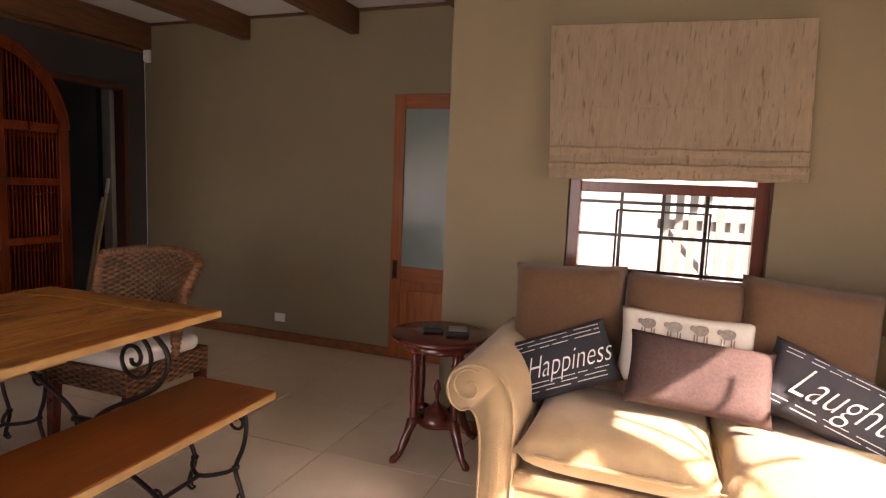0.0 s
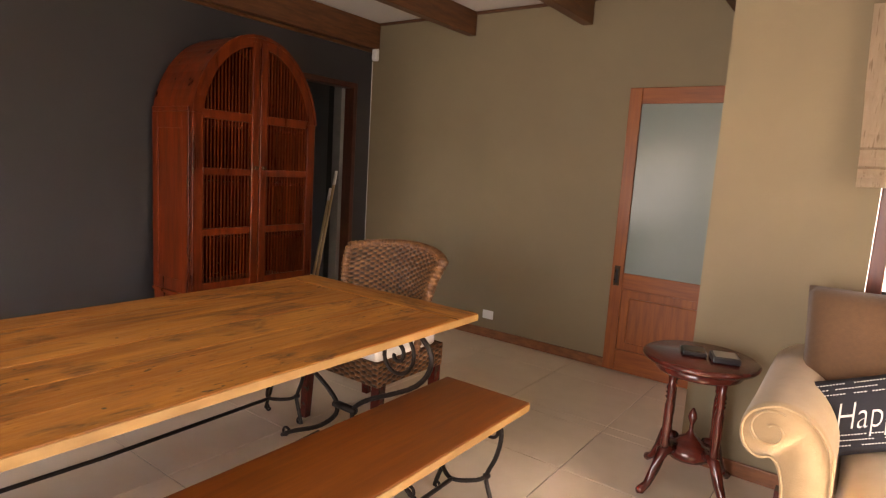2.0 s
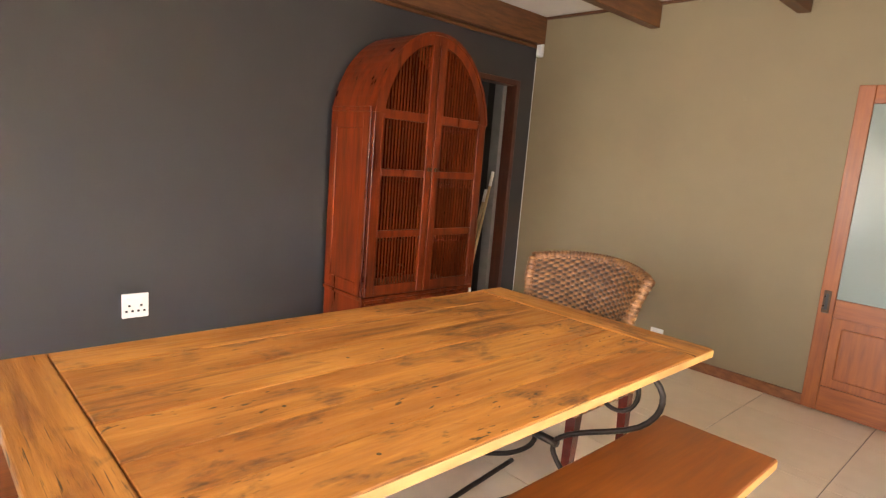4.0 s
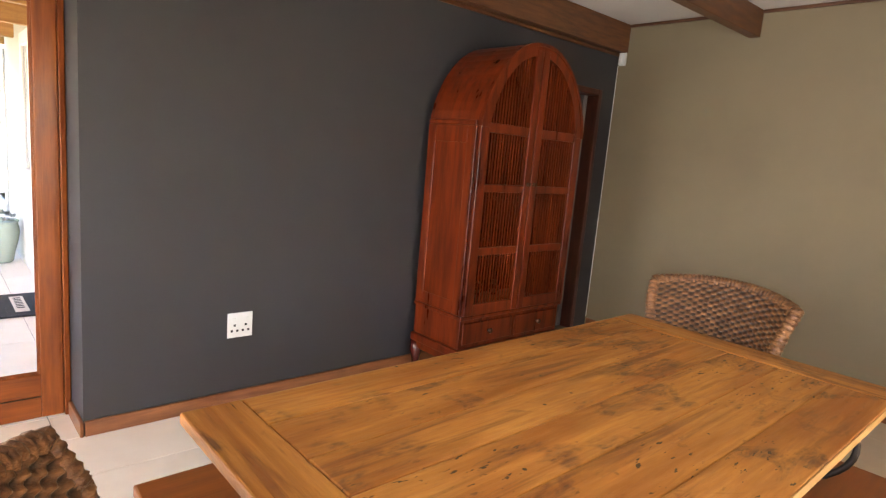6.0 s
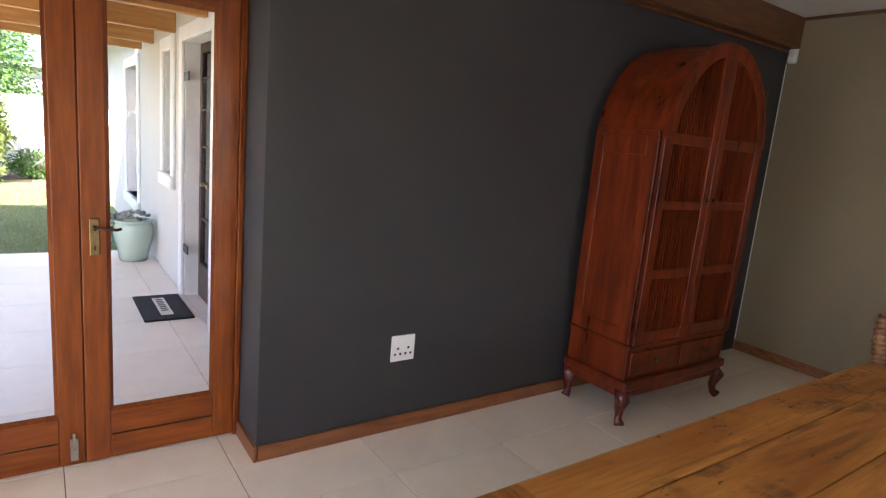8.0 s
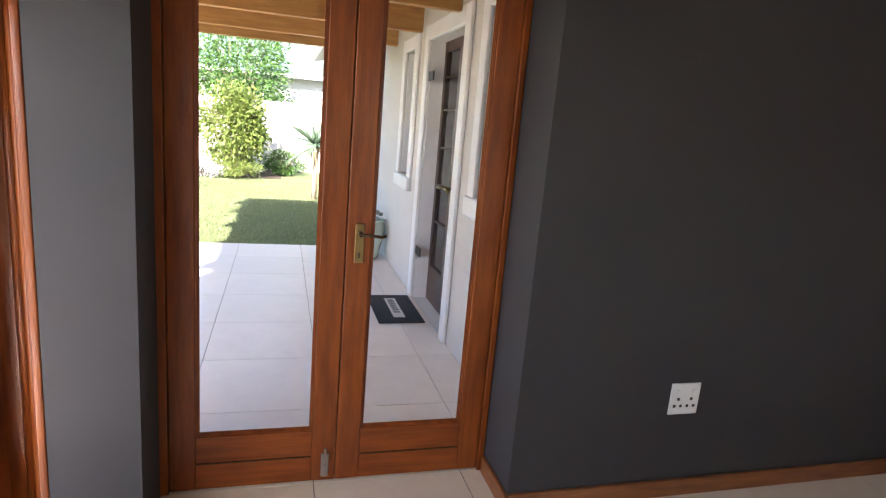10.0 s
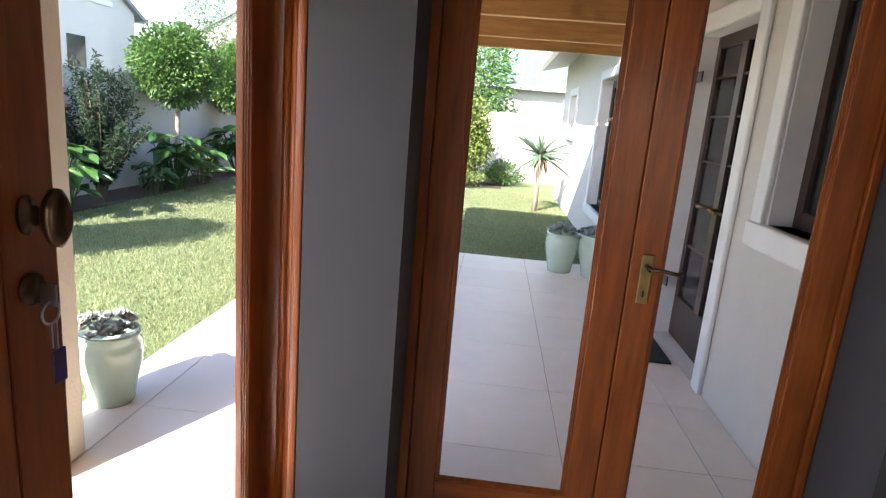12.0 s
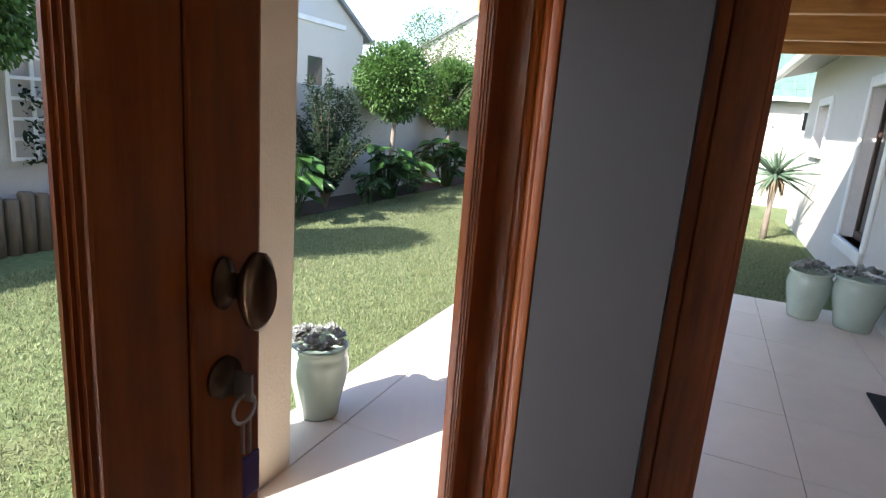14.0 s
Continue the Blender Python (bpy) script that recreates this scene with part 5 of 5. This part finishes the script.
def standard_tree(x, y, h, r, seed, m=None, label="clipped round-headed tree with a slender pale trunk", n=19000, rz=None):
    e = empty("tree", (x, y, -0.08), label, "tree", "garden trees")
    zc = h - (rz or r)
    part("trunk", tube([(0, 0, 0), (0.03, 0.01, h * 0.3), (-0.01, 0.02, zc - r * 0.5), (0.02, 0, zc)], 0.04, 8, taper=[0.05, 0.042, 0.035, 0.02]), BARK, e, "", True)
    rr = random.Random(seed)
    lb = bmesh.new()
    for k in range(7):
        a = k * 0.9 + rr.uniform(-0.2, 0.2)
        tube([(0, 0, zc - r * 0.55), (math.cos(a) * r * 0.35, math.sin(a) * r * 0.35, zc), (math.cos(a) * r * 0.7, math.sin(a) * r * 0.7, zc + r * 0.3)], 0.015, 5, lb, [0.02, 0.012, 0.005])
    part("limb", lb, BARK, e)
    leaves("crown", n, crown((0, 0, zc), r, rz or r, seed), 0.062, m or LEAF, e, seed)
    return e


GWY = -6.62
wall("wall_garden_south", "y", GWY, -0.2, -40, 12, -0.3, 1.66, [], GARDEN_WALL, "grey-beige rendered garden wall")
wall("wall_garden_west", "x", -18.0, -0.2, GWY, 12, -0.3, 1.62, [], EXT_WALL, "white rendered boundary wall")
tagged(obj("flower_bed", box(-17.9, -7.6, GWY + 0.02, -5.9, -0.2, -0.045, 0.03), SOIL), "dark soil bed along the garden wall", "soil", kind="structure")
tagged(obj("flower_bed_west", box(-17.9, -16.0, -5.8, -0.8, -0.2, -0.06, 0.01), SOIL), "dark soil bed by the white wall", "soil", kind="structure")
standard_tree(-12.1, -6.12, 2.62, 0.68, 1)
standard_tree(-14.4, -6.1, 2.55, 0.7, 2)
standard_tree(-16.2, -6.15, 2.6, 0.75, 5)
standard_tree(-5.72, -6.15, 2.95, 0.72, 3)
standard_tree(-18.9, -8.6, 4.4, 1.2, 4, label="leafy tree behind the garden wall", n=6000)


def shrub(name, x, y, h, r, m, seed, label, n=3500, size=0.07, aspect=0.5, cat="shrub"):
    e = empty(name, (x, y, -0.08), label, cat, "garden shrubs")
    rr = random.Random(seed)
    b = bmesh.new()
    for k in range(12):
        a = k * 0.52 + rr.uniform(-0.2, 0.2)
        q = rr.uniform(0.3, 0.8) * r
        tube([(0, 0, 0), (math.cos(a) * q * 0.5, math.sin(a) * q * 0.5, h * 0.45), (math.cos(a) * q, math.sin(a) * q, h * rr.uniform(0.7, 0.95))], 0.015, 5, b, [0.02, 0.012, 0.004])
    part("stem", b, LOG, e)
    leaves("foliage", n, crown((0, 0, h * 0.52), r, h * 0.5, seed, 0.3), size, m, e, seed, aspect)
    return e


fs = empty("shrub", (-10.1, -6.05, -0.08), "feathery dark green shrub by the garden wall", "shrub", "garden shrubs")
fr2 = random.Random(11)
fb = bmesh.new()
sprays = []
for k in range(46):
    a, q, hh = k * 2.4 + fr2.uniform(-0.3, 0.3), fr2.uniform(0.1, 0.75), fr2.uniform(0.9, 1.95)
    bend = [Vector((math.cos(a) * q * f ** 1.5, math.sin(a) * q * f ** 1.5, hh * (f - 0.16 * q * f * f))) for f in (0, 0.3, 0.55, 0.8, 1.0)]
    tube(bend, 0.01, 5, fb, [0.014, 0.011, 0.008, 0.005, 0.002])
    sprays += [(p, q2) for p, q2 in zip(bend[1:], bend[2:])]
part("stem", fb, LOG, fs)


def along_spray(g):
    p, q2 = g.choice(sprays)
    side = Vector((g.uniform(-1, 1), g.uniform(-1, 1), g.uniform(-0.5, 0.8)))
    return p.lerp(q2, g.random()) + side * 0.03, side.normalized()


leaves("foliage", 17000, along_spray, 0.055, LEAF_D, fs, 11, 0.3)
shrub("shrub", -16.2, -1.85, 2.05, 0.85, LEAF_Y, 12, "rounded yellow-green bush in the sun", 9000, 0.09)
shrub("shrub", -17.2, -5.6, 3.9, 1.3, LEAF, 13, "tall leafy green tree in the garden corner", 6000, 0.1)
shrub("shrub", -19.6, -2.0, 4.6, 1.5, LEAF, 14, "tall leafy tree behind the white wall", 9000, 0.11)
shrub("shrub", -16.9, -0.75, 0.6, 0.6, LEAF, 15, "low pale green groundcover plant", 2200, 0.06)
shrub("shrub", -16.0, -2.9, 0.5, 0.7, SUCC, 16, "low grey-pink flowering groundcover", 1500, 0.06)
shrub("shrub", -15.9, -1.7, 0.42, 0.6, LEAF_Y, 17, "low pale yellow-green groundcover plant", 2600, 0.05)
shrub("shrub", -15.8, -2.35, 0.34, 0.5, SUCC, 18, "low pink-grey groundcover at the lawn edge", 1800, 0.045)


def arum(x, y, n, seed, scale=1.0):
    e = empty("arum_plant", (x, y, -0.05), "broad-leaved arum plant in the soil bed", "plant", "arum plants")
    r = random.Random(seed)
    st = bmesh.new()
    lf = bmesh.new()
    for k in range(n):
        a, q, h = r.uniform(0, 6.28), r.uniform(0.08, 0.42) * scale, r.uniform(0.3, 0.85) * scale
        tip = Vector((math.cos(a) * q, math.sin(a) * q, h))
        tube([(0.1 * math.cos(a), 0.1 * math.sin(a), 0), (tip.x * 0.7, tip.y * 0.7, h * 0.7), tip], 0.008, 5, st)
        d = Vector((math.cos(a), math.sin(a), r.uniform(-0.7, -0.1))).normalized()
        s = d.cross(Vector((0, 0, 1))).normalized()
        L, Wd = r.uniform(0.24, 0.38) * scale, r.uniform(0.11, 0.17) * scale
        o = [(-0.25, 0.65), (-0.1, 0.95), (0.2, 1.0), (0.55, 0.65), (1.0, 0.0)]
        nn = s.cross(d)
        mid = [lf.verts.new(tip + d * u * L - nn * 0.02 * (1 - u)) for u, _ in o]
        for sg in (1, -1):
            ed = [lf.verts.new(tip + d * u * L + s * sg * w * Wd + nn * 0.05 * w * math.sin(u * 5 + sg)) for u, w in o[:-1]] + [mid[-1]]
            for i in range(3):
                lf.faces.new((mid[i], mid[i + 1], ed[i + 1], ed[i]))
            lf.faces.new((mid[3], mid[4], ed[3]))
    part("stem", st, LEAF_BIG, e)
    part("leaf", lf, LEAF_BIG, e, "", True)
    return e


for i, (x, y, n, sc3) in enumerate(((-11.7, -5.95, 34, 1.05), (-12.6, -5.95, 26, 0.9), (-14.2, -6.0, 34, 1.1), (-9.2, -5.95, 22, 0.95), (-10.9, -5.85, 12, 0.6))):
    arum(x, y, n, 60 + i, sc3)


# aloe on a stem
ae = empty("aloe", (-13.1, -0.24, -0.08), "tall aloe on a bare stem with spiky rosette", "aloe")
part("stem", tube([(0, 0, 0), (0.02, 0, 0.45), (0, 0.02, 0.98)], 0.04, 8, taper=[0.05, 0.04, 0.05]), BARK, ae, "", True)
r = random.Random(9)
ab = bmesh.new()
dry = bmesh.new()
for k in range(36):
    a = k * 2.4
    el = radians(r.uniform(-30, 88))
    L = r.uniform(0.48, 0.74)
    d = Vector((math.cos(a) * math.cos(el), math.sin(a) * math.cos(el), math.sin(el)))
    pts = [Vector((0, 0, 0.98)) + d * L * f + Vector((0, 0, -0.16 * L * f * f)) for f in (0, 0.35, 0.7, 1)]
    tube(pts, 0.03, 5, ab, [0.03, 0.023, 0.013, 0.002])
for k in range(16):
    a = k * 2.4
    tube([(0, 0, 0.95), (math.cos(a) * 0.13, math.sin(a) * 0.13, 0.86), (math.cos(a) * 0.15, math.sin(a) * 0.15, r.uniform(0.5, 0.72))], 0.02, 4, dry, [0.025, 0.018, 0.003])
part("leaf", ab, ALOE, ae, "", True)
part("dry_leaf", dry, mat("dry_aloe_leaf", (0.24, 0.18, 0.11), None, 0.9), ae, "dry hanging brown leaves")


def pot(x, y, h, rmax, seed, label):
    e = empty("plant_pot", (x, y, -0.03), label, "pot", "celadon pots")
    part("pot_body", lathe([(0.0, 0.0), (rmax * 0.66, 0.0), (rmax * 0.7, 0.01), (rmax * 0.78, h * 0.25), (rmax * 0.95, h * 0.55), (rmax * 1.0, h * 0.72), (rmax * 0.97, h * 0.85), (rmax * 0.9, h * 0.93), (rmax * 0.96, h * 0.965), (rmax * 0.97, h), (rmax * 0.88, h), (rmax * 0.84, h * 0.92), (0.0, h * 0.9)], n=36), CELADON, e, "pale celadon glazed pot", True)
    b = bmesh.new()
    r2 = random.Random(seed)
    for k in range(42):
        a, q = r2.uniform(0, 6.28), math.sqrt(r2.random()) * rmax * 0.95
        c = Vector((q * math.cos(a), q * math.sin(a), h * 0.97 + 0.05 * (1 - (q / rmax) ** 2) + r2.uniform(0, 0.035)))
        R = r2.uniform(0.028, 0.048)
        for ring, (el, nl) in enumerate(((20, 8), (50, 6), (75, 4))):
            for j in range(nl):
                aa = j * 6.283 / nl + ring * 0.4
                d = Vector((math.cos(aa) * math.cos(radians(el)), math.sin(aa) * math.cos(radians(el)), math.sin(radians(el))))
                s = d.cross(Vector((0, 0, 1))).normalized() * R * 0.3
                v = [b.verts.new(p) for p in (c, c + d * R * 0.6 + s, c + d * R, c + d * R * 0.6 - s)]
                b.faces.new(v)
    part("succulent", b, SUCC, e, "grey rosette succulents")
    return e


pot(-5.32, -2.70, 0.35, 0.14, 1, "celadon glazed pot with grey succulents beside column")
pot(-8.78, -0.25, 0.40, 0.168, 2, "celadon glazed pot with succulents at patio edge")
pot(-8.68, 0.09, 0.42, 0.192, 3, "wide celadon glazed pot with succulents at patio edge")

# door mat
dm = tagged(obj("door_mat", box(-7.22, -6.55, -0.1, 0.25, -0.03, -0.015, 0.004), MATT), "charcoal door mat with pale lettered band", "mat")
part("mat_band", box(-7.12, -6.65, 0.03, 0.12, -0.0155, -0.0135), CREAM, dm, "pale lettered band")
for k in range(7):
    part("mat_print", box(-7.08 + k * 0.05, -7.055 + k * 0.05, 0.05, 0.1, -0.0138, -0.0125), MATT, dm)

# trellis and log edging
tr = empty("trellis", (-6.60, GWY + 0.03, 0), "white wooden trellis on the garden wall", "trellis")
for k in range(4):
    part("slat", box(-0.3 + 0.2 * k - 0.015, -0.3 + 0.2 * k + 0.015, 0, 0.02, 0.72, 1.62), WHITE_TRIM, tr)
for k in range(6):
    part("slat", box(-0.32, 0.32, 0.02, 0.035, 0.74 + 0.17 * k - 0.014, 0.74 + 0.17 * k + 0.014), WHITE_TRIM, tr)
leaves("vine", 220, lambda q: (Vector((q.uniform(-0.25, 0.25), 0.05, q.choice((0.8, 1.0, 1.25)) + q.uniform(-0.1, 0.1))), Vector((0, 1, 0))), 0.07, LEAF_D, tr, 77)
le = empty("log_edging", (0, 0, 0), "row of weathered upright edging logs", "edging")
for k in range(26):
    part("log", lathe([(0.062, -0.1), (0.064, 0.42 + 0.03 * math.sin(k * 2.1)), (0.055, 0.44 + 0.03 * math.sin(k * 2.1)), (0.0, 0.445 + 0.03 * math.sin(k * 2.1))], (-7.6 + k * 0.128, -6.5, 0), 10), LOG, le, "", True)

# white fence and wall outside the sofa window
wall("wall_side_yard", "y", 6.4, 0.2, -3, 5, -0.3, 2.3, [], EXT_WALL, "sunlit white yard wall outside the window")
tf = empty("picket_gate", (0.25, 5.0, 0), "pale grey wooden picket gate in the yard", "gate")
for k in range(7):
    part("picket", box(-0.3 + k * 0.1, -0.24 + k * 0.1, 0, 0.02, -0.07, 1.35 - 0.02 * (k % 2)), PICKET, tf)
for z in (0.3, 1.05):
    part("rail", box(-0.33, 0.4, 0.02, 0.05, z, z + 0.08), PICKET, tf)
part("brace", tube([(-0.28, 0.06, 1.06), (0.36, 0.06, 0.36)], 0.03, 4), PICKET, tf)


# ---- neighbouring houses ----
def house(at, w, d, h, rh, label, roof_m, rz=0, tiles=False):
    e = empty("house", at, label, "house", "neighbouring houses", rz)
    wl = part("wall", box(-w / 2, w / 2, -d / 2, d / 2, -0.1, h), EXT_WALL, e)
    gb = bmesh.new()
    ends = [[gb.verts.new((sx * (w / 2 - 0.01), y, z)) for y, z in ((-d / 2 + 0.01, h + 0.001), (d / 2 - 0.01, h + 0.001), (0, h + rh - 0.01))] for sx in (-1, 1)]
    gb.faces.new(ends[0][::-1])
    gb.faces.new(ends[1])
    for i in range(3):
        gb.faces.new((ends[0][i], ends[0][(i + 1) % 3], ends[1][(i + 1) % 3], ends[1][i]))
    bmesh.ops.recalc_face_normals(gb, faces=gb.faces)
    part("gable", gb, EXT_WALL, e)
    sl = math.hypot(d / 2, rh)
    for s in (-1, 1):
        b = box(-w / 2 - 0.12, w / 2 + 0.12, -0.35, sl, 0, 0.1)
        rf = part("roof", b, roof_m, e)
        rf.matrix_basis = Matrix.Translation((0, s * d / 2, h)) @ Matrix.Rotation(math.atan2(rh, d / 2), 4, "X") if s < 0 else Matrix.Translation((0, d / 2, h)) @ Matrix.Rotation(math.pi, 4, "Z") @ Matrix.Rotation(math.atan2(rh, d / 2), 4, "X")
        if tiles and s < 0:
            nb = bmesh.new()
            rows, cols = 12, int(w / 0.3)
            for i in range(rows):
                for j in range(cols):
                    x, y = -w / 2 - 0.2 + j * 0.3, -0.33 + i * (sl + 0.3) / rows
                    box(x, x + 0.2, y, y + (sl + 0.3) / rows * 0.98, 0.1, 0.135 - 0.0, bm=nb)
            part("roof_tile", nb, roof_m, rf)
        part("gutter", box(-w / 2 - 0.3, w / 2 + 0.3, s * (d / 2 + 0.42), s * (d / 2 + 0.32), h - 0.2, h - 0.08, 0.02), WHITE_TRIM, e) if s > 0 else part("gutter", box(-w / 2 - 0.3, w / 2 + 0.3, -d / 2 - 0.42, -d / 2 - 0.32, h - 0.2, h - 0.08, 0.02), WHITE_TRIM, e)
    for x in (-w * 0.3, 0.0, w * 0.3):
        for s in (-1, 1):
            wn2 = part("window", box(x - 0.5, x + 0.5, s * d / 2 - 0.03, s * d / 2 + 0.03, h - 1.3, h - 0.45, 0.005), DARKGLASS, e, "dark window")
            part("window_frame", box(x - 0.56, x + 0.56, s * d / 2 - 0.02, s * d / 2 + 0.02, h - 1.36, h - 0.39), WHITE_TRIM, wn2)
    return e


house((-25.5, 1.5, 0), 12, 7, 2.6, 2.6, "white house with a green tiled roof", GREENROOF, rz=90, tiles=True)
nh = house((-13.0, -15.0, 0), 8, 11.6, 3.4, 3.07, "pale neighbour house with a grey gable roof", GREYROOF, rz=90)
porch = part("porch", box(4.001, 5.0, 0.6, 3.3, -0.1, 3.2, 0.01), EXT_WALL, nh)
part("coping", box(3.98, 5.04, 0.56, 3.34, 3.2, 3.32, 0.01), WHITE_TRIM, porch)
part("porch_window", box(4.98, 5.02, 1.85, 2.4, 1.5, 2.45, 0.005), DARKGLASS, porch, "dark porch window")
house((-33.0, -13.0, 0), 10, 8, 3.0, 2.6, "pale neighbour house further off", GREYROOF, rz=20)

# ---- grass blades ----
rg = np.random.RandomState(5)
NB = 330000
bx = rg.uniform(-15.5, -3.2, NB)
by = rg.uniform(-5.95, 0.2, NB)
keep = ((by < -2.86) | (bx < -9.2)) & ((bx < -7.5) | (by < -2.86)) & (by > -6.4)
bx, by = bx[keep], by[keep]
n = len(bx)
ang, ht, wd = rg.uniform(0, 6.28, n), rg.uniform(0.012, 0.036, n), rg.uniform(0.002, 0.0045, n)
lean = rg.uniform(-0.02, 0.02, (n, 2))
V = np.zeros((n, 3, 3))
V[:, 0] = np.stack([bx + np.cos(ang) * wd, by + np.sin(ang) * wd, np.full(n, -0.071)], 1)
V[:, 1] = np.stack([bx - np.cos(ang) * wd, by - np.sin(ang) * wd, np.full(n, -0.071)], 1)
V[:, 2] = np.stack([bx + lean[:, 0], by + lean[:, 1], -0.07 + ht], 1)
gr = mesh_obj("grass", V.reshape(-1, 3).tolist(), np.arange(n * 3).reshape(-1, 3).tolist(), BLADE)
tagged(gr, "short patchy lawn grass", "grass", kind="stuff")


# ---- floor and patio tiles ----
def tiles(parent, name, x0, x1, y0, y1, ox, oy, sx, sy, z, m):
    meshes = {}
    i0, i1 = math.floor((x0 - ox) / sx), math.ceil((x1 - ox) / sx)
    j0, j1 = math.floor((y0 - oy) / sy), math.ceil((y1 - oy) / sy)
    for i in range(i0, i1):
        for j in range(j0, j1):
            a, b = max(x0, ox + i * sx), min(x1, ox + (i + 1) * sx)
            c, d = max(y0, oy + j * sy), min(y1, oy + (j + 1) * sy)
            if b - a < 0.02 or d - c < 0.02:
                continue
            key = (round(b - a, 3), round(d - c, 3))
            if key not in meshes:
                q = box(-(b - a) / 2 + 0.0018, (b - a) / 2 - 0.0018, -(d - c) / 2 + 0.0018, (d - c) / 2 - 0.0018, -0.008, 0, 0.0015, seg=1)
                me = bpy.data.meshes.new(name)
                q.to_mesh(me)
                q.free()
                me.materials.append(m)
                meshes[key] = me
            t = new(name, meshes[key])
            t.parent = parent
            t.location = ((a + b) / 2, (c + d) / 2, z)


FL = bpy.data.objects["floor"]
tiles(FL, "tile", WX, EX, SY, JY, -1.53, 2.41, 0.615, 0.615, 0.0, TILE)
tiles(FL, "tile", WX, JX, JY, NY, -1.53, 2.41, 0.615, 0.615, 0.0, TILE)
tiles(FL, "tile", WX - 0.33, WX, -1.225, 0.05, -4.63 - 0.615, -0.665, 0.615, 0.615, 0.0, TILE)
tiles(FL, "tile", -4.45, -2.72, SY - 0.30, SY, -1.53, 2.41, 0.615, 0.615, 0.0, TILE)
PA = bpy.data.objects["patio"]
tiles(PA, "patio_tile", -9.16, -4.69, -2.81, WY - 0.002, -5.305, -0.585, 0.65, 0.65, -0.03, PATIO_TILE)
PS = bpy.data.objects["patio_south"]
tiles(PS, "patio_tile", -4.69, EX, -2.81, SY - 0.303, -5.305, -0.585, 0.65, 0.65, -0.03, PATIO_TILE)
